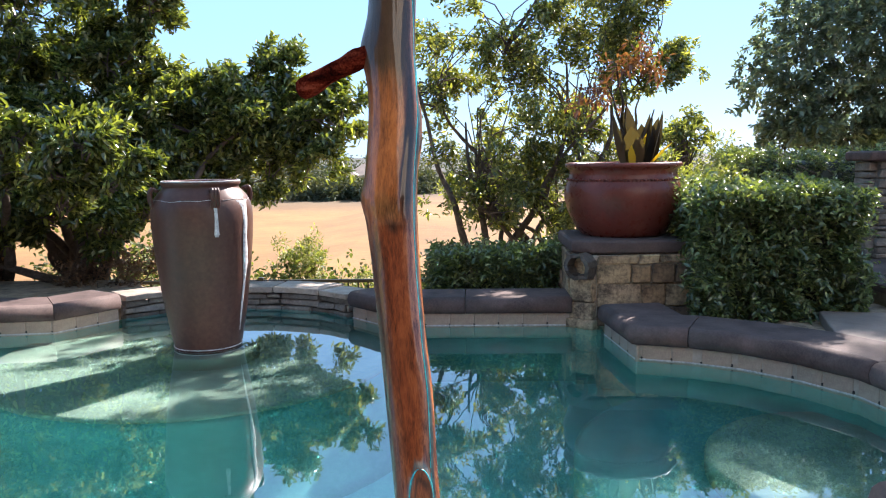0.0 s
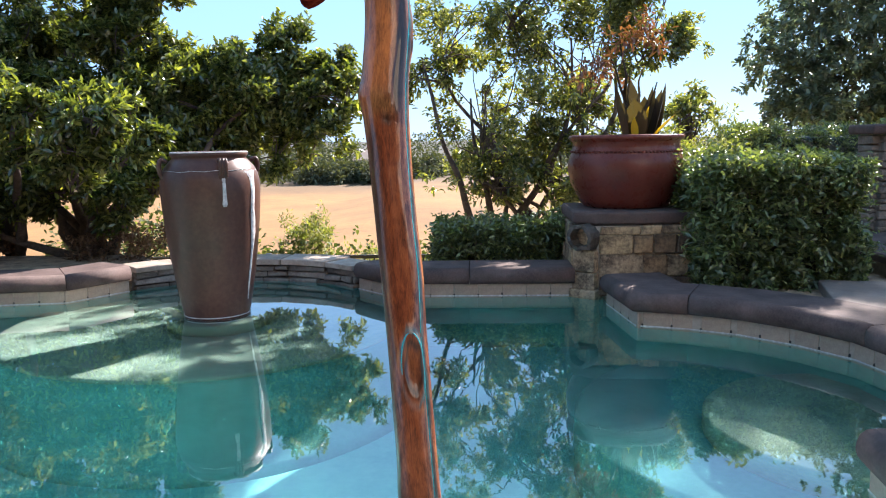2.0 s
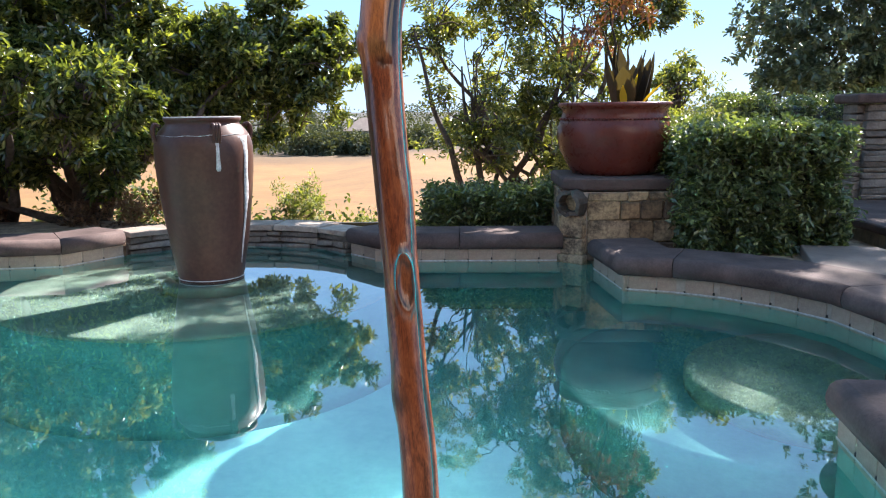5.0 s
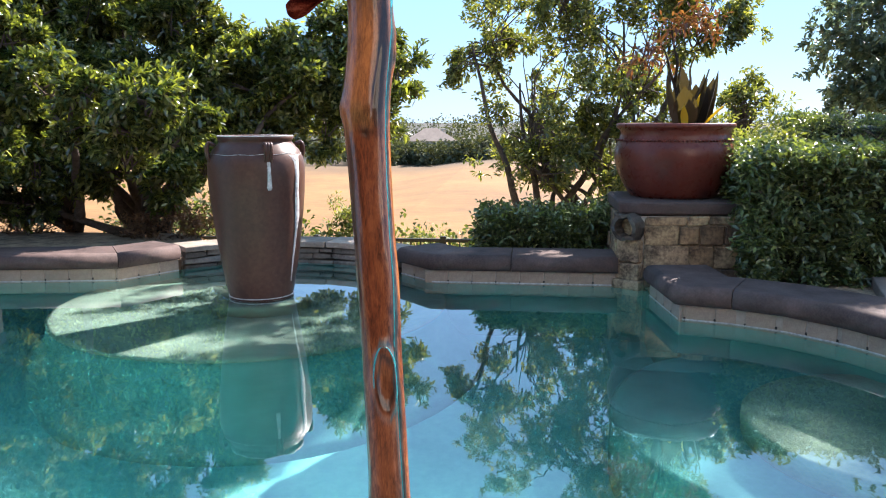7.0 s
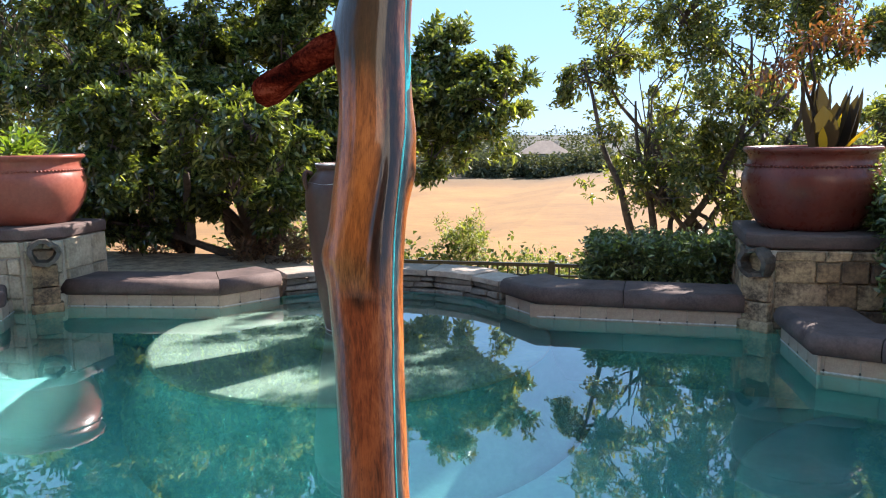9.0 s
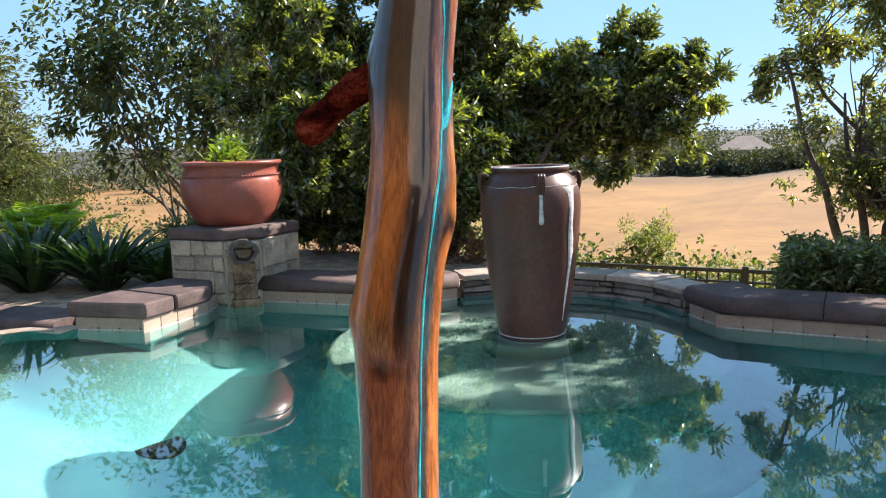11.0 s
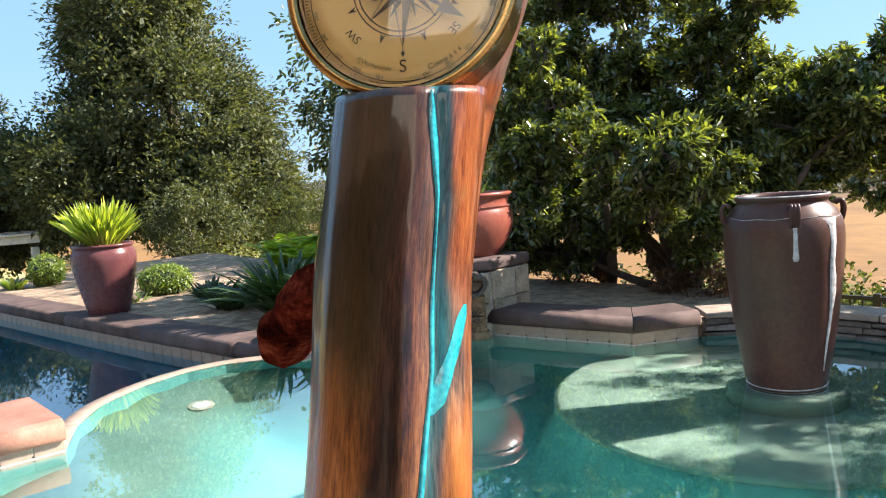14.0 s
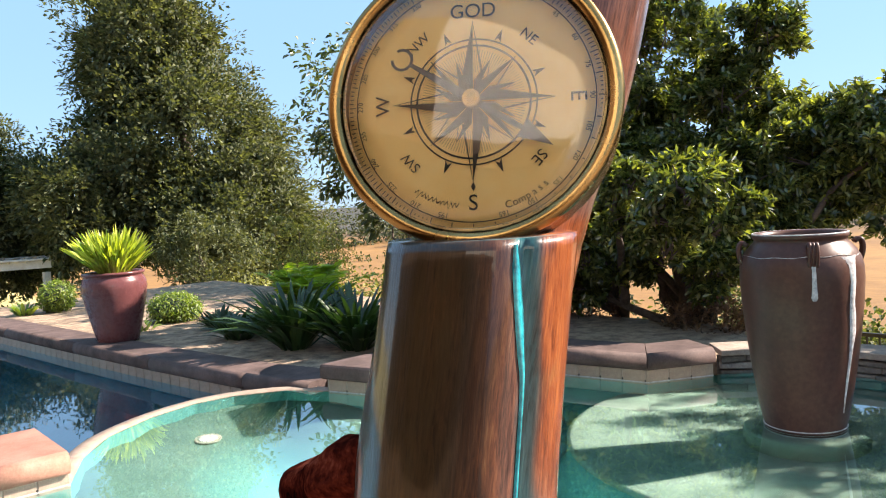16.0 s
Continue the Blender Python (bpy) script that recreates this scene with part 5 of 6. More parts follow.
def turquoise():
    m = Mat("turquoise_inlay", 0.25)
    f = m.math("ADD", m.math("MULTIPLY", m.noise(120, 4, 0.6), 0.6), m.math("MULTIPLY", m.noise(700, 3, 0.6), 0.4))
    m.color(m.ramp(f, [(0.33, (0.0, 0.10, 0.14)), (0.5, (0.01, 0.30, 0.34)), (0.62, (0.03, 0.42, 0.44)), (0.75, (0.20, 0.62, 0.60))]))
    m.p.inputs["Coat Weight"].default_value = 1.0
    m.p.inputs["Coat Roughness"].default_value = 0.08
    m.bump(f, 0.4, 0.0006)
    return m.m


M_TURQ = turquoise()
zz = [float(z) for z in np.arange(0.62, 1.2495, 0.004)]
inlay_strip([(z, inlay_at(z)) for z in zz if z > 0.875], 0.0014, 0.0010, "inlay", "bright turquoise inlay line", M_TURQ)
inlay_strip([(z, inlay_at(z) + 3) for z in zz if z < 0.875], 0.0009, 0.0008, "inlay", "bright turquoise inlay line", M_TURQ)
inlay_strip([(1.172 + 0.024 * k / 10, 77 + 33 * k / 10) for k in range(11)], 0.0030, 0.0003, "inlay", "chip of turquoise inlay", M_TURQ)
ring = [(0.848 + 0.030 * math.sin(a), 16 + 31 * math.cos(a)) for a in np.linspace(radians(-40), radians(190), 30)]
inlay_strip(ring, 0.0010, 0.0006, "inlay", "turquoise line round the knot", M_TURQ)


# ---- compass ----
def brass():
    m = Mat("aged_brass", 0.22, 1.0)
    f = m.noise(300, 4, 0.6)
    m.color(m.ramp(m.noise(60, 4, 0.6), [(0.3, (0.24, 0.135, 0.045)), (0.6, (0.44, 0.28, 0.105)), (0.8, (0.56, 0.38, 0.17))]))
    m.rough(f, 0.16, 0.34)
    m.bump(m.noise(900, 2), 0.08, 0.0003)
    return m.m


M_BRASS = brass()
M_DIAL = speckled("cream_dial", (0.92, 0.56, 0.17), (0.97, 0.68, 0.26), 60, 0.45, 0.05, 400)
M_INK = speckled("dial_ink", (0.035, 0.025, 0.015), (0.07, 0.05, 0.03), 200, 0.5, 0.0, 500)
M_NEEDLE = speckled("steel_needle", (0.05, 0.05, 0.05), (0.12, 0.12, 0.11), 200, 0.3, 0.0, 500)
gm = Mat("watch_glass", 0.0)
gm.color((1, 1, 1))
gm.p.inputs["Transmission Weight"].default_value = 1.0
gm.p.inputs["IOR"].default_value = 1.5
M_GLASS = gm.m

CN = Vector((0.545, -0.825, 0.165)).normalized()
CUP = Vector((0.03, 0.0, 1.0))
CUP = (CUP - CN * CUP.dot(CN)).normalized()
CRT = CUP.cross(CN)
DIAL = Matrix.Translation((0.0515, 0.6555, 1.2765)) @ Matrix((CRT, CUP, CN)).transposed().to_4x4()
compass = thing("compass", "round brass pocket compass with cream dial set in the stick", "compass")
compass.matrix_basis = DIAL
part("case", lathe([(0.0272, -0.0105), (0.0293, -0.0100), (0.0300, -0.0085), (0.0300, 0.0015), (0.0303, 0.0022), (0.0303, 0.0034), (0.0298, 0.0042), (0.0286, 0.0046), (0.0276, 0.0042), (0.0270, 0.0030), (0.0268, 0.0000), (0.0266, -0.0010)], 96), M_BRASS, compass, "aged brass case with rounded bezel")
dial = part("dial", lathe([(0.0268, -0.0012), (0.0268, 0.0), (0.02, 0.0), (0.0001, 0.0)], 72), M_DIAL, compass, "cream dial plate")
glass_bm = lathe([(0.0272, 0.0034), (0.0262, 0.0042), (0.0215, 0.0052), (0.012, 0.0058), (0.0005, 0.0060)], 72)
top_faces = list(glass_bm.faces)
for f in top_faces:
    if len(f.verts) > 4 and f.calc_center_median().z < 0.0040:
        glass_bm.faces.remove(f)
gl = part("glass", glass_bm, M_GLASS, compass, "domed clear glass")
sol = gl.modifiers.new("thickness", "SOLIDIFY")
sol.thickness, sol.offset = 0.0008, -1
gl.visible_shadow = False


def flat_mesh(name, polys, z, material, label=""):
    verts, faces = [], []
    for poly in polys:
        faces.append(tuple(range(len(verts), len(verts) + len(poly))))
        verts += [(x, y, z) for x, y in poly]
    return raw(name, verts, faces, material, compass if "needle" in name else dial, label)


def annulus(r0, r1, n=72):
    out = []
    for i in range(n):
        a, b = 2 * math.pi * i / n, 2 * math.pi * (i + 1) / n
        out.append([(r0 * math.cos(a), r0 * math.sin(a)), (r1 * math.cos(a), r1 * math.sin(a)), (r1 * math.cos(b), r1 * math.sin(b)), (r0 * math.cos(b), r0 * math.sin(b))])
    return out


def polar(r, deg):
    return (r * math.sin(radians(deg)), r * math.cos(radians(deg)))


for r, w in ((0.0131, 0.00016), (0.0118, 0.00020), (0.0248, 0.00010)):
    flat_mesh("dial_ring", annulus(r - w, r + w), 0.00025, M_INK)
for deg, tip, half in [(d, 0.0168, 11) for d in (0, 90, 180, 270)] + [(d, 0.0125, 10) for d in (45, 135, 225, 315)] + [(d, 0.0092, 8) for d in (22.5, 67.5, 112.5, 157.5, 202.5, 247.5, 292.5, 337.5)]:
    base = 0.0052 if tip > 0.015 else 0.0045
    z = 0.00065 if tip > 0.015 else 0.00050 if tip > 0.012 else 0.00038
    flat_mesh("rose_point", [[(0, 0), polar(base, deg - half * 2.4), polar(tip, deg)]], z, M_INK)
    flat_mesh("rose_point_outline", [[polar(base, deg + half * 2.4), polar(base * 0.97, deg + half * 2.0), polar(tip * 0.97, deg), polar(tip, deg)], [(0, 0), polar(0.0004, deg), polar(tip, deg), polar(tip, deg - 0.3)]], z, M_INK)
rays = []
for k in range(120):
    d = k * 3 + 1.5
    rays.append([polar(0.0060, d - 0.25), polar(0.0060, d + 0.25), polar(0.0108, d + 0.22), polar(0.0108, d - 0.22)])
flat_mesh("fine_rays", rays, 0.00022, M_INK, "fine radiating lines")
ticks = []
for k in range(180):
    d = k * 2
    r = 0.0257 if k % 5 else 0.0252
    ticks.append([polar(r, d - 0.22), polar(r, d + 0.22), polar(0.0264, d + 0.22), polar(0.0264, d - 0.22)])
flat_mesh("degree_scale", ticks, 0.00022, M_INK, "fine degree scale")
for d in (22.5, 67.5, 112.5, 157.5, 202.5, 247.5, 292.5, 337.5):
    flat_mesh("pointer_mark", [[polar(0.0133, d - 3.2), polar(0.0140, d), polar(0.0133, d + 3.2), polar(0.0160, d)]], 0.00030, M_INK)
flat_mesh("pointer_mark", [[polar(0.0176, 180 - 1.6), polar(0.0185, 180), polar(0.0176, 180 + 1.6), polar(0.0166, 180)]], 0.00030, M_INK)


def lettering(text, size, x, y, deg, parent, z=0.0004, spacing=1.0):
    cu = bpy.data.curves.new("lettering", "FONT")
    cu.body, cu.size, cu.align_x, cu.align_y, cu.space_character = text, size, "CENTER", "CENTER", spacing
    tmp = new("lettering_source", cu)
    me = bpy.data.meshes.new_from_object(tmp.evaluated_get(bpy.context.evaluated_depsgraph_get()))
    bpy.data.objects.remove(tmp)
    me.materials.clear()
    ob = link_mesh("lettering", me, M_INK, parent, "printed letters " + text if text.isalpha() else "printed degree number")
    ob.matrix_local = pose(x, y, z, 0, 0, -deg)
    return ob


for text, size, r, d, turn in (("GOD", 0.0042, 0.0190, 0, 0), ("S", 0.0046, 0.0210, 180, 0), ("E", 0.0046, 0.0212, 90, 90), ("W", 0.0042, 0.0190, 270, -90), ("NE", 0.0030, 0.0172, 42, 42), ("NW", 0.0030, 0.0172, -42, -42), ("SE", 0.0032, 0.0180, 132, 132), ("SW", 0.0030, 0.0178, 227, -133)):
    x, y = polar(r, d)
    lettering(text, size, x, y, turn, dial)
for num in range(15, 360, 15):
    if num not in (180,):
        x, y = polar(0.0240, num)
        lettering(str(num), 0.0015, x, y, num, dial)
word = "Compass"
for k, ch in enumerate(word):
    x, y = polar(0.0226, 161.5 - k * 3.6)
    lettering(ch, 0.0021, x, y, 161.5 - k * 3.6 + 180, dial)
script = []
for k in range(40):
    t = k / 39
    d = 214 - 26 * t
    r0 = 0.0216 + 0.0005 * math.sin(k * 1.9) + (0.0007 if k % 9 == 4 else 0)
    script.append((d, r0))
flat_mesh("script_mark", [[polar(r - 0.00016, d), polar(r + 0.00016, d), polar(q + 0.00016, e), polar(q - 0.00016, e)] for (d, r), (e, q) in zip(script, script[1:])], 0.0003, M_INK, "illegible handwritten mark")
needle_deg = 122
def along_needle(r, side):
    x, y = polar(r, needle_deg)
    sx, sy = polar(side, needle_deg + 90)
    return (x + sx, y + sy)
needle = flat_mesh("needle", [[along_needle(-0.0150, 0.0004), along_needle(0.0, 0.0011), along_needle(0.0, -0.0011), along_needle(-0.0150, -0.0004)], [along_needle(0.0, 0.0008), along_needle(0.0120, 0.0005), along_needle(0.0120, 0.0021), along_needle(0.0192, 0.0), along_needle(0.0120, -0.0021), along_needle(0.0120, -0.0005), along_needle(0.0, -0.0008)]], 0.0021, M_NEEDLE, "dark steel arrow needle")
nb = bmesh.new()
for i in range(26):
    a = radians(-150 + 300 * i / 25) + radians(90 - needle_deg)
    c = along_needle(-0.0172, 0)
    nb.verts.new((c[0] + 0.0024 * math.cos(a), c[1] + 0.0024 * math.sin(a), 0.0021))
    nb.verts.new((c[0] + 0.0018 * math.cos(a), c[1] + 0.0018 * math.sin(a), 0.0021))
nb.verts.ensure_lookup_table()
for i in range(25):
    nb.faces.new((nb.verts[2 * i], nb.verts[2 * i + 1], nb.verts[2 * i + 3], nb.verts[2 * i + 2]))
part("needle_crescent", nb, M_NEEDLE, needle, "crescent tail of the needle")
part("hub", lathe([(0.0016, 0.0), (0.0019, 0.0012), (0.0019, 0.0030), (0.0016, 0.0034), (0.0013, 0.0030), (0.0008, 0.0033), (0.0001, 0.0034)], 32), M_BRASS, compass, "brass needle pivot")
# ---- plants in the pots and beds ----
def blades(name, at, n, length_, width, material, parent, label, seed, spread=0.9, up=0.6, droop=0.25, base=0.05):
    """A tuft of long arching blades, each bent in three lengths."""
    g = random.Random(seed)
    verts, faces = [], []
    for k in range(n):
        a, e = g.uniform(0, 2 * math.pi), g.uniform(up * 0.4, up * 1.5)
        d = Vector((math.cos(a) * spread, math.sin(a) * spread, e)).normalized()
        L, W = length_ * g.uniform(0.6, 1.15), width * g.uniform(0.7, 1.2) / 2
        p = Vector(at) + Vector((math.cos(a), math.sin(a), 0)) * base * g.random()
        side = d.cross(Vector((0, 0, 1))).normalized()
        roll = g.uniform(-0.6, 0.6)
        side = (side + Vector((0, 0, roll))).normalized()
        m = len(verts)
        steps = 5
        for s in range(steps + 1):
            t = s / steps
            w = W * (0.55 + 1.8 * t * (1 - t)) * (1 - t ** 4) + 0.0008
            q = p + d * L * t - Vector((0, 0, 1)) * L * droop * t * t
            verts += [q - side * w, q + Vector((0, 0, -w * 0.35)), q + side * w]
        for s in range(steps):
            b = m + s * 3
            faces += [(b, b + 1, b + 4, b + 3), (b + 1, b + 2, b + 5, b + 4)]
    return raw(name, verts, faces, material, parent, label, True)


def canna():
    t = thing("canna_plant", "drying canna with bronze leaves and rusty flower heads in bowl", "plant", at=(1.21, 5.42, 1.0))
    part("stalk", limb_set(bmesh.new(), (0.05, 0, 0), [(0.02, 0, 0.45), (0.12, 0.03, 0.5), (0.2, -0.02, 0.4), (-0.05, 0.02, 0.72), (-0.12, 0.05, 0.6)], 0.018, 3, 0.12), M_CANNA, t)
    blades("leaf", (0.08, 0, 0.02), 13, 0.46, 0.15, M_CANNA, t, "broad upright bronze leaves", 12, 0.42, 1.7, 0.05, 0.15)
    blades("leaf", (0.06, -0.03, 0.02), 3, 0.24, 0.07, M_YELLOW, t, "yellowed leaves", 15, 0.5, 1.4, 0.1, 0.10)
    g = np.random.default_rng(5)
    for k, (cx, cz, sx, n) in enumerate(((-0.16, 0.50, 0.10, 26), (0.02, 0.72, 0.12, 26), (0.16, 0.70, 0.05, 14))):
        c = np.array([[cx, 0.02, cz]]) + g.normal(size=(n, 3)) * np.array([sx, 0.06, 0.06])
        p, d = whorls(c, 7, 0.04, 6 + k, 0.1)
        tagged(leaves("flower_head", p, d, 0.06, 0.02, M_RED, t, "", 6 + k), "dry rusty red flower head", kind="stuff")


canna()


def pot_greens():
    t = thing("potted_greens", "small leafy green plant in the red bowl planter", "plant", at=(-4.02, 4.98, 0.98))
    c = blob((-0.02, 0, 0.07), (0.25, 0.23, 0.10), 80, 4, 0.2)
    p, d = whorls(c, 8, 0.04, 9, 0.7)
    leaves("foliage", p, d, 0.075, 0.035, M_BOX, t, "light green leaves", 9)
    blades("stem", (0, 0, -0.02), 30, 0.25, 0.015, M_BOX, t, "", 5, 0.8, 0.9, 0.1, 0.15)


pot_greens()


def strap_plant(at, n, size, seed, label="dark green strap-leaved clump on the shaded bed", material=None):
    t = thing("strap_plant", label, "plant", "strap-leaved plants")
    part("stem", merge(bmesh.new(), tube([Vector(at) - Vector((0, 0, 0.03)), Vector(at) + Vector((0.01, 0, 0.05)), Vector(at) + Vector((0, 0, 0.12))], [0.07, 0.06, 0.02], 10)), M_BARK, t, "short fibrous stem")
    blades("foliage", at, int(n * 0.7), size, 0.050, material or M_STRAP, t, "", seed, 0.66, 1.25, 0.40, 0.12)
    return t


for k, (x, y, n, s) in enumerate(((-5.70, 4.40, 210, 1.02), (-5.15, 4.65, 190, 0.96), (-4.75, 4.90, 130, 0.66), (-6.65, 4.40, 110, 0.52), (-6.30, 4.75, 140, 0.70), (-7.5, 4.65, 60, 0.42))):
    strap_plant((x, y, ground_z(x, y) - 0.01), n, s, 60 + k)
strap_plant((-11.4, 3.9, 0.02), 60, 0.34, 71, "pale green aloe-like rosette on the bed", M_BOX)
strap_plant((-8.3, 4.15, 0.02), 22, 0.20, 72, "small yellow-green rosette beside the urn", M_BOX)


def fern(at, n, size, seed, label):
    """Arching fronds with leaflets on both sides."""
    t = thing("fern", label, "plant")
    g = random.Random(seed)
    pos, dirs = [], []
    bm = bmesh.new()
    for k in range(n):
        a, e = g.uniform(0, 2 * math.pi), g.uniform(1.0, 2.8)
        d = Vector((math.cos(a), math.sin(a), e)).normalized()
        L = size * g.uniform(0.7, 1.1)
        pts = [Vector(at) + d * L * s - Vector((0, 0, 1)) * L * 0.35 * s * s for s in (0, 0.25, 0.5, 0.75, 1.0)]
        merge(bm, tube(pts, [0.006, 0.005, 0.004, 0.003, 0.001], 4, False))
        side = d.cross(Vector((0, 0, 1))).normalized()
        for s in np.linspace(0.12, 1.0, 26):
            q = Vector(at) + d * L * float(s) - Vector((0, 0, 1)) * L * 0.35 * float(s) ** 2
            for sg in (-1, 1):
                pos.append(q)
                dirs.append(side * sg + d * 0.5 - Vector((0, 0, 0.25)))
    part("stems", bm, M_LIME, t).name = "stem_cluster"
    leaves("foliage", np.array([tuple(p) for p in pos]), np.array([tuple(p) for p in dirs]), 0.15, 0.045, M_LIME, t, "", seed, 0.3, 0.1)


fern((-7.3, 5.7, 0.0), 36, 1.0, 81, "bright lime green fern catching sunlight")


def shrub(name, label, centre, radii, n, material, seed, leaf_l=0.05, leaf_w=0.02, per=8, group=""):
    t = thing(name, label, "shrub", group)
    g = random.Random(seed)
    bm = bmesh.new()
    base = Vector((centre[0], centre[1], centre[2] - radii[2] * 1.05))
    limb_set(bm, base, [Vector(centre) + Vector([g.uniform(-0.8, 0.8) * r for r in radii]) for _ in range(12)], 0.012, seed)
    part("stem", bm, M_BARK, t)
    c = blob(centre, radii, n, seed, 0.25, 0.35)
    p, d = whorls(c, per, 0.05, seed, 0.6)
    leaves("foliage", p, d, leaf_l, leaf_w, material, t, "", seed)


shrub("shrub", "yellow-green feathery shrub on the bank beyond the wall", (-1.78, 9.1, -0.22), (0.42, 0.35, 0.36), 420, M_SAGE, 91)
shrub("shrub", "low grey-green shrub on the bank", (-1.0, 9.6, -0.55), (0.6, 0.4, 0.25), 300, M_SAGE, 92)
shrub("shrub", "low sprawling green shrub on the bank", (-0.1, 9.9, -0.62), (0.8, 0.4, 0.24), 320, M_HEDGE, 93)
shrub("shrub", "low sprawling green shrub on the bank", (-2.9, 9.8, -0.62), (0.9, 0.4, 0.26), 340, M_SAGE, 94)
shrub("shrub", "dry reddish brown shrub under the evergreen tree", (-2.95, 6.75, 0.12), (0.55, 0.3, 0.2), 260, M_DRY, 95)
shrub("shrub", "dry reddish brown shrub under the evergreen tree", (-4.5, 6.9, 0.12), (0.5, 0.3, 0.2), 200, M_DRY, 96)
shrub("shrub", "pale green groundcover shrub on the bed", (-5.1, 5.6, 0.12), (0.7, 0.4, 0.24), 300, M_SAGE, 97)
shrub("shrub", "dark evergreen shrub behind the pale stone pillar", (-4.75, 5.35, 0.3), (0.35, 0.4, 0.36), 420, M_HEDGE, 98)
shrub("shrub", "silvery grey bush beyond the bed", (-9.9, 7.6, 0.45), (0.8, 0.7, 0.7), 700, M_SAGE, 99)
shrub("shrub", "dark shrub at the foot of the oaks", (-15.5, 8.8, 0.4), (2.2, 0.8, 0.8), 900, M_OAK, 101, 0.09, 0.045)
shrub("shrub", "sunlit yellow-green shrub beside the bowl", (2.1, 6.5, 0.75), (0.5, 0.4, 0.42), 420, M_SAGE, 102)


# ---- railing, pier, terrace ----
def railing():
    r = thing("railing", "black iron garden railing behind the pool wall", "railing")
    y, top = 8.2, -0.19
    x0, x1 = -3.4, 1.6
    for z, h in ((top, 0.035), (top - 0.11, 0.022), (top - 0.85, 0.03)):
        b = box(x1 - x0, 0.045 if h > 0.03 else 0.03, h, 0.005, 1)
        ob = part("rail", b, M_IRON, r, "", False)
        ob.location = ((x0 + x1) / 2, y, z)
    me = None
    x = x0 + 0.1
    while x < x1:
        if me is None:
            ob = part("baluster", box(0.016, 0.016, 0.85, 0.002, 1), M_IRON, r, "", False)
            me = ob.data
        else:
            ob = new("baluster", me)
            ob.parent = r
        ob.location = (x, y, top - 0.43)
        x += 0.105
    for x in (-3.4, -2.02, -0.64, 0.74):
        ob = part("post", box(0.06, 0.06, 1.25, 0.004, 1), M_IRON, r, "", False)
        ob.location = (x, y, top - 0.58)


railing()

terrace = thing("terrace", "dark paved terrace a step above the pool coping", "terrace", kind="structure")
slab([(2.62, 3.95), (2.75, 4.5), (2.75, 7.5), (7.5, 7.5), (7.5, 3.2), (2.75, 3.2), (2.62, 3.5)], 0.21, 0.27, M_COPING, terrace, "paving", "dark concrete paving with rounded nosing", 0.02)
slab([(2.66, 3.96), (2.79, 4.5), (2.79, 7.45), (7.45, 7.45), (7.45, 3.24), (2.79, 3.24), (2.66, 3.52)], -0.3, 0.212, M_MORTAR, terrace, "riser_core", "", 0)
stone_face(terrace, (2.655, 3.95), (2.655, 3.45), 0.05, 0.205, M_SLATE, 77, (0.05, 0.09), (0.12, 0.3), 0.02)
deck = thing("deck", "concrete pool deck beside the coping", "deck", kind="structure")
slab([(2.2, 4.6), (2.62, 4.5), (2.62, 3.4), (2.7, 0.5), (2.7, -5.0), (1.5, -5.0), (1.58, 1.9), (1.66, 2.0), (2.1, 2.3), (2.3, 2.8), (2.33, 3.2), (2.24, 3.6), (2.02, 4.0)], 0.05, 0.178, M_DECK, deck, "deck_slab", "", 0.01)
slab([(1.5, -5.0), (1.5, 1.3), (1.1, 0.75), (-3.5, 0.55), (-3.5, -5.0)], 0.05, 0.178, M_DECK, deck, "deck_slab", "", 0.01)

pier = thing("stone_pier", "grey stacked ledgestone pier with dark rounded cap", "pier", kind="structure")
slab([(3.30, 6.16), (4.6, 6.16), (4.6, 6.4), (3.30, 6.4)], 0.2, 1.02, M_MORTAR, pier, "core", "", 0)
stone_face(pier, (3.30, 6.16), (4.6, 6.16), 0.27, 1.02, M_SLATE, 201, (0.035, 0.085), (0.14, 0.42), 0.04)
stone_face(pier, (3.30, 6.4), (3.30, 6.16), 0.27, 1.02, M_SLATE, 202, (0.035, 0.085), (0.14, 0.42), 0.04)
slab([(3.20, 6.06), (4.7, 6.06), (4.7, 6.48), (3.20, 6.48)], 1.022, 1.10, M_COPING, pier, "cap", "dark rounded cap", 0.03)


# ---- low shade structure and chair beyond the lower pool ----
M_WHITE = speckled("weathered_white_paint", (0.45, 0.43, 0.41), (0.68, 0.66, 0.63), 6, 0.7, 0.2, 60)
M_TEAL = speckled("teal_metal", (0.04, 0.28, 0.26), (0.08, 0.42, 0.38), 20, 0.4, 0.05)
M_SLING = speckled("grey_sling", (0.10, 0.09, 0.09), (0.20, 0.18, 0.17), 40, 0.8)


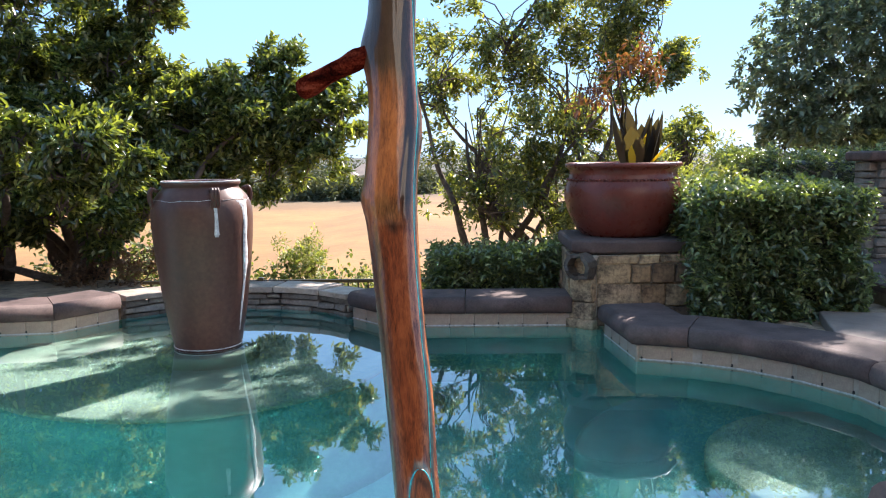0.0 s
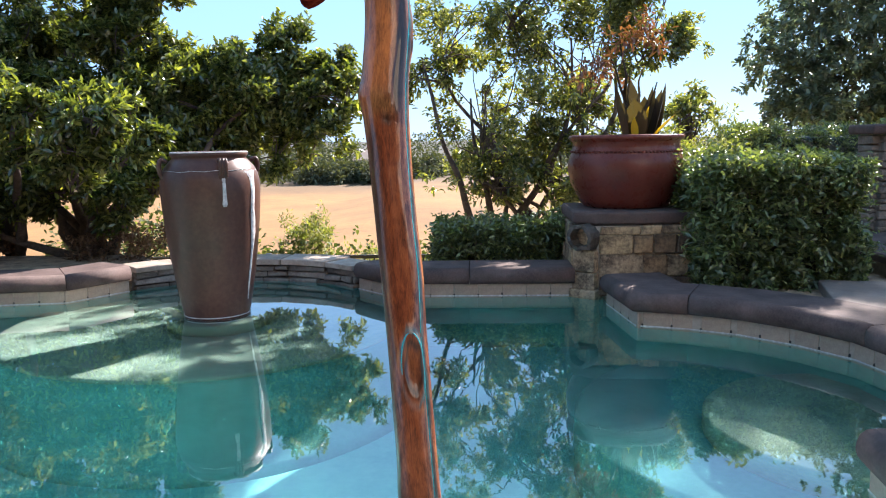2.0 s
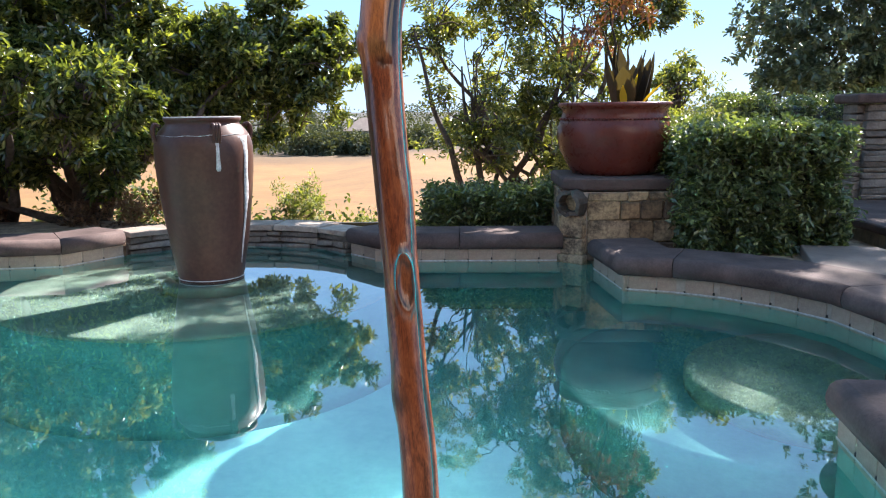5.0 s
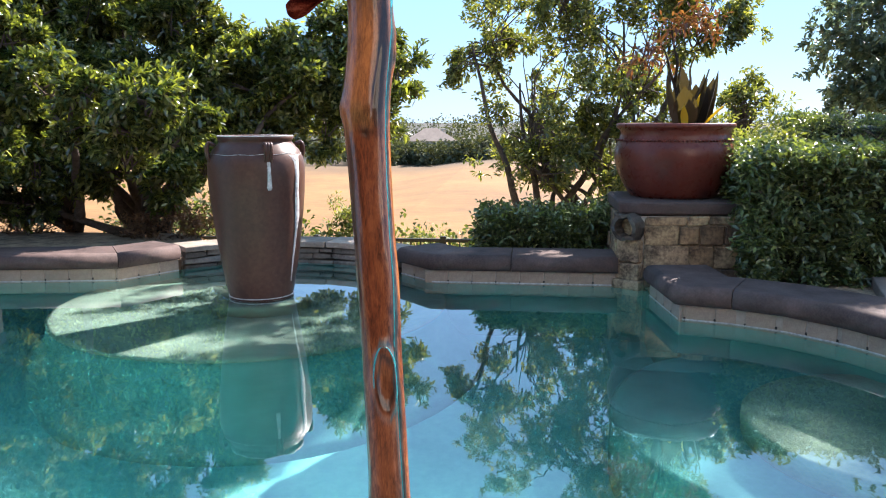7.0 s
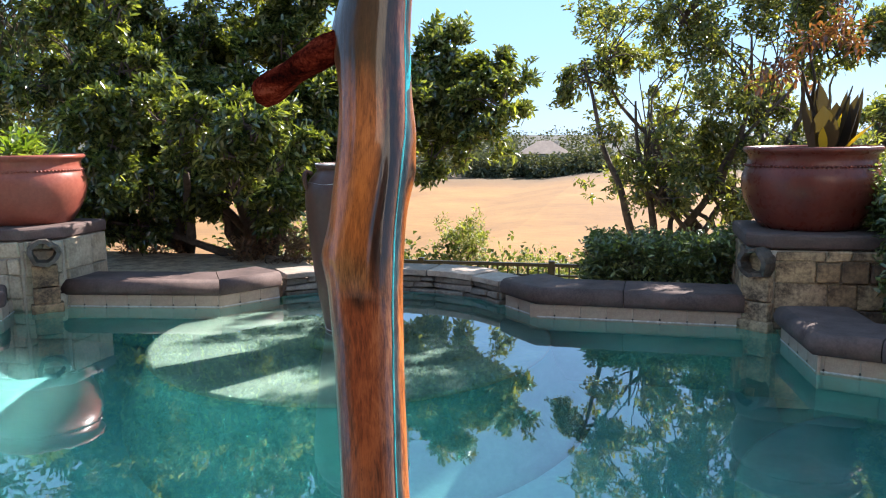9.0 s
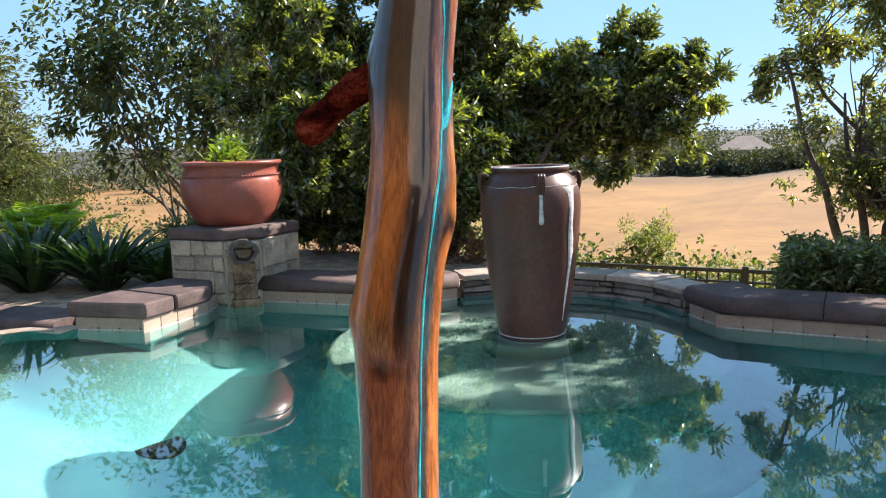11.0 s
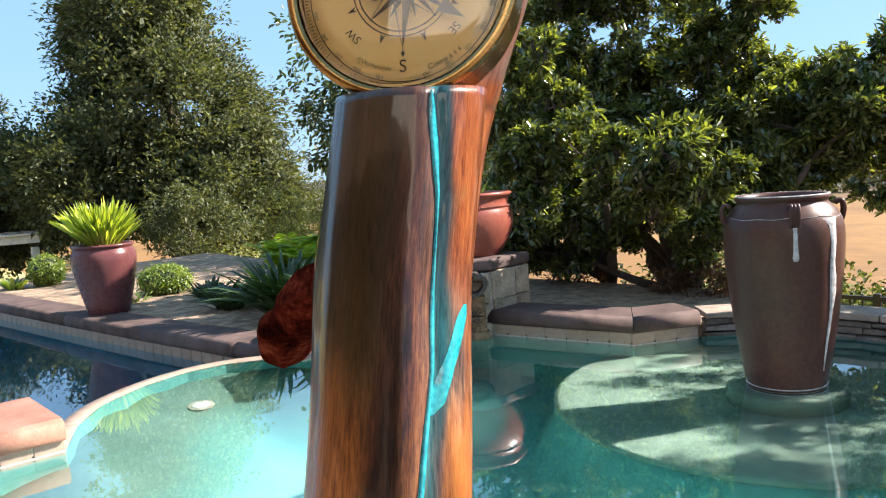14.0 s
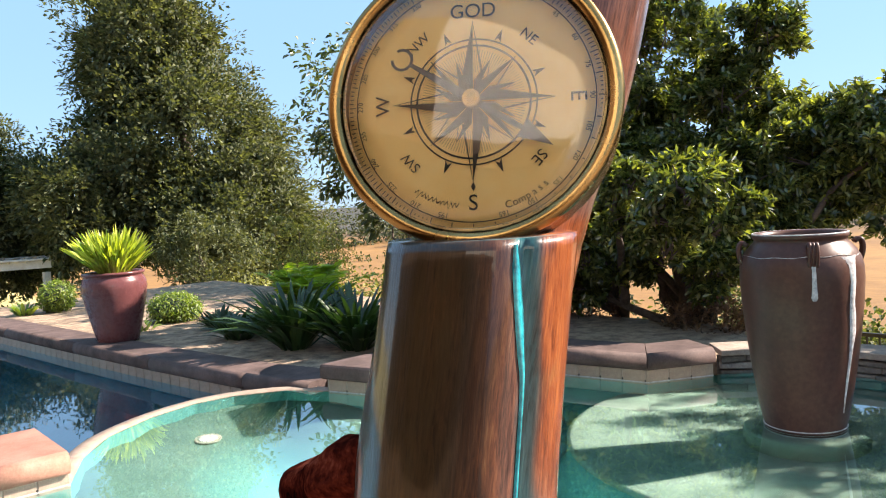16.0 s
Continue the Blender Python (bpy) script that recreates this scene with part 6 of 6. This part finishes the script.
def shade_structure():
    s = thing("pergola", "low weathered white timber shade structure under the oaks", "pergola")
    a, b = Vector((-22.4, 3.3, 0.28)), Vector((-20.6, 7.3, 0.22))
    d = (b - a)
    ang = math.degrees(math.atan2(d.y, d.x))
    for off, z, h, w in ((0.0, 0.0, 0.20, 0.10), (-1.6, 0.05, 0.20, 0.10), (0.1, 0.13, 0.05, 0.16)):
        n = Vector((-d.y, d.x, 0)).normalized() * off * -1
        ob = part("beam", box(d.length, w, h, 0.01, 1), M_WHITE, s, "", False)
        ob.matrix_local = pose(*((a + b) / 2 + n + Vector((0, 0, z))), 0, 0, ang)
    for t in (0.06, 0.42, 0.97):
        p = a.lerp(b, t)
        ob = part("post", box(0.16, 0.16, 1.7, 0.01, 1), M_WHITE, s, "", False)
        ob.location = (p.x, p.y, -0.95 + 0.15)
    for t in np.linspace(0.03, 0.97, 12):
        p = a.lerp(b, float(t)) + Vector((-0.8, 0.3, 0.13))
        ob = part("rafter", box(1.9, 0.06, 0.10, 0.006, 1), M_WHITE, s, "", False)
        ob.matrix_local = pose(p.x, p.y, p.z, 0, 0, ang + 90)


shade_structure()


def garden_chair(at, yaw):
    c = thing("garden_chair", "teal metal garden chair with grey sling", "chair")
    m = pose(*at, 0, 0, yaw)
    pts = smooth_line([(-0.25, 0, 0.0), (-0.27, 0, 0.40), (-0.25, 0.02, 0.80), (0, 0.04, 0.92), (0.25, 0.02, 0.80), (0.27, 0, 0.40), (0.25, 0, 0.0)], 5)
    ob = part("frame", tube(pts, [0.022] * len(pts), 8), M_TEAL, c)
    ob.matrix_local = m
    ob = part("backrest", box(0.46, 0.02, 0.55, 0.008, 1), M_SLING, c, "grey sling back", False)
    ob.matrix_local = m @ pose(0, 0.01, 0.58)
    ob = part("seat", box(0.48, 0.48, 0.03, 0.01, 1), M_SLING, c, "grey sling seat", False)
    ob.matrix_local = m @ pose(0, -0.25, 0.38)
    for sx in (-1, 1):
        ob = part("leg", tube([(sx * 0.25, -0.48, 0.0), (sx * 0.25, -0.47, 0.38), (sx * 0.25, -0.1, 0.40)], [0.02] * 3, 8), M_TEAL, c)
        ob.matrix_local = m


garden_chair((-15.6, 3.55, ground_z(-15.6, 3.55)), 70)


# ---- pool fittings ----
pool_light = thing("pool_light", "round underwater pool light with pale lens", "light")
pl = disc(0, 0, 0.085, 0.0, 0.03, 32, 0.008)
part("rim", pl, M_GROUT, pool_light)
part("lens", disc(0, 0, 0.06, 0.028, 0.038, 32, 0.006), M_DRIP, pool_light, "pale lens")
pool_light.matrix_basis = pose(-4.33, 2.81, -0.458, 0, 14, 0)


# ---- far field edge: trees, shrubs, house ----
def far_growth(name, label, spots, material, seed, leaf):
    g = np.random.default_rng(seed)
    pos, dirs = [], []
    for x, y, w, h, n in spots:
        z0 = ground_z(x, y)
        d = g.normal(size=(n, 3))
        d /= np.linalg.norm(d, axis=1, keepdims=True)
        r = g.uniform(0.3, 1, n)[:, None] ** 0.5
        pos.append(np.array([x, y, z0 + h * 0.45]) + d * r * np.array([w, w, h * 0.6]))
        dirs.append(d + g.normal(size=(n, 3)) * 0.5)
    ob = leaves(name, np.concatenate(pos), np.concatenate(dirs), leaf, leaf * 0.6, material, None, "", seed)
    tagged(ob, label, "trees", kind="stuff")


g = random.Random(9)
spots = []
for k in range(520):
    az = radians(g.uniform(-80, 48))
    r = g.uniform(216, 330)
    w = g.uniform(2.5, 5.5)
    if abs(math.degrees(az) + 6.5) < 5.0:
        r = g.uniform(250, 330)
    spots.append((math.sin(az) * r, math.cos(az) * r, w, g.uniform(4.5, 9.0) if r < 250 else g.uniform(8.5, 14.0), 170))
for k in range(60):
    spots.append((g.uniform(-46, -8), g.uniform(214, 228), g.uniform(1.5, 3.0), g.uniform(3.6, 7.4), 150))
far_growth("far_trees", "hazy line of trees beyond the dry field", spots, M_FAR, 5, 1.1)
spots = []
for k in range(90):
    az = radians(g.uniform(-75, -22))
    r = g.uniform(70, 190)
    spots.append((math.sin(az) * r, math.cos(az) * r, g.uniform(0.7, 1.9), g.uniform(0.9, 2.2), 70))
far_growth("far_shrubs", "scattered dark shrubs on the dry slope", spots, M_FAR, 6, 0.6)
spots = []
for k in range(120):
    x = g.uniform(-6, 3)
    spots.append((x, g.uniform(10.5, 15), g.uniform(0.3, 0.8), g.uniform(0.25, 0.6), 60))
for k in range(90):
    spots.append((g.uniform(-3.5, 2.5), g.uniform(8.6, 10.4), g.uniform(0.12, 0.3), g.uniform(0.16, 0.42), 40))
far_growth("bank_growth", "low green and straw weeds on the bank", spots, M_SAGE, 7, 0.14)
spots = []
for k in range(80):
    spots.append((g.uniform(-17, -8), g.uniform(8.5, 15), g.uniform(0.3, 0.8), g.uniform(0.4, 1.0), 200))
far_growth("bank_shrubs", "grey-green shrubs on the bank beyond the bed", spots, M_SAGE, 9, 0.07)
spots = []
for k in range(230):
    spots.append((g.uniform(-4.5, 3.5), g.uniform(8.6, 9.5), g.uniform(0.16, 0.34), g.uniform(0.9, 1.2), 90))
far_growth("bank_weeds", "low dark green weeds behind the black railing", spots, M_WEED, 8, 0.075)


def house(at, yaw):
    h = thing("house", "distant tan two-storey house with grey hipped roof", "house", at=at)
    h.rotation_euler = (0, 0, radians(yaw))
    m_wall = speckled("tan_stucco", (0.40, 0.33, 0.26), (0.55, 0.47, 0.38), 0.5, 0.9, 0.1, 6)
    m_roof = speckled("grey_roof_tile", (0.20, 0.155, 0.125), (0.31, 0.245, 0.20), 0.6, 0.85, 0.3, 5)
    m_pane = speckled("dark_window", (0.03, 0.035, 0.04), (0.06, 0.07, 0.08), 1, 0.15, 0.0, 3)
    for sx, sy, x, y, top, rise in ((14, 11, 0, 0, 6.6, 3.7), (8, 8, 9.5, -1.5, 5.0, 2.4)):
        ob = part("wall", box(sx, sy, top + 1, 0.05, 1), m_wall, h, "", False)
        ob.location = (x, y, (top - 1) / 2)
        bm = bmesh.new()
        e = 0.8
        v = [bm.verts.new((sgx * (sx / 2 + e), sgy * (sy / 2 + e), 0)) for sgx, sgy in ((-1, -1), (1, -1), (1, 1), (-1, 1))]
        r = [bm.verts.new((-(sx - sy) / 2 - 0.3, 0, rise)), bm.verts.new(((sx - sy) / 2 + 0.3, 0, rise))]
        for f in ((v[0], v[1], r[1], r[0]), (v[1], v[2], r[1]), (v[2], v[3], r[0], r[1]), (v[3], v[0], r[0]), (v[3], v[2], v[1], v[0])):
            bm.faces.new(f)
        ob = part("roof", bm, m_roof, h, "grey hipped roof", False)
        ob.location = (x, y, top)
        n = int(sx // 4)
        for k in range(n):
            for z in ((1.6, 4.9) if top > 6 else (1.8,)):
                w = part("window", box(1.5, 0.1, 1.5, 0.03, 1), m_pane, h, "", False)
                w.location = (x - sx / 2 + (k + 0.5) * sx / n, y - sy / 2 - 0.03, z)
    ob = part("chimney", box(1.1, 1.1, 3.0, 0.05, 1), m_wall, h, "", False)
    ob.location = (3.5, 1.0, 8.6)


house((-27.0, 236.0, ground_z(-27, 236) - 0.6), 8)


# ---- unseen house wall and patio roof, added to shape reflections and fill light ----
M_REFLECTOR = speckled("reflector_stucco", (0.66, 0.60, 0.52), (0.80, 0.75, 0.67), 3, 0.9, 0.2, 50)
M_TIMBER = speckled("unseen_timber", (0.09, 0.055, 0.035), (0.17, 0.11, 0.07), 3, 0.7, 0.2, 50)
wall = part("unseen_wall_low", box(16, 0.3, 2.6, 0.0), M_TIMBER, None, "", False)
wall.location = (-1, -4.6, 1.2)
tagged(wall, "unseen dark timber wall added behind the deck for reflections", "wall", kind="structure")
# dark west half, bright east half: an added reflector for lacquer and dial
for side, x0, x1, mat, lab in (("west", -9.0, 1.6, M_TIMBER, "unseen dark timber wall added higher up for reflections"), ("east", 1.6, 9.0, M_REFLECTOR, "unseen bright cream wall added as reflector for stick and compass")):
    wall = part("unseen_wall_upper_" + side, box(x1 - x0, 0.3, 3.4, 0.0), mat, None, "", False)
    wall.location = ((x0 + x1) / 2, -4.6, 4.205)
    tagged(wall, lab, "wall", kind="structure")
roof = part("ceiling", box(12, 1.5, 0.15, 0.0), M_TIMBER, None, "", False)
roof.location = (-1, -3.69, 2.55)
tagged(roof, "unseen timber roof added to darken reflections", "ceiling", kind="structure")
for px in (-6.5, 4.5):
    ob = part("unseen_post", box(0.2, 0.2, 2.30, 0.01, 1), M_TIMBER, None, "", False)
    ob.location = (px, -3.1, 1.325)
    tagged(ob, "unseen post added under the roof", "post", kind="structure")
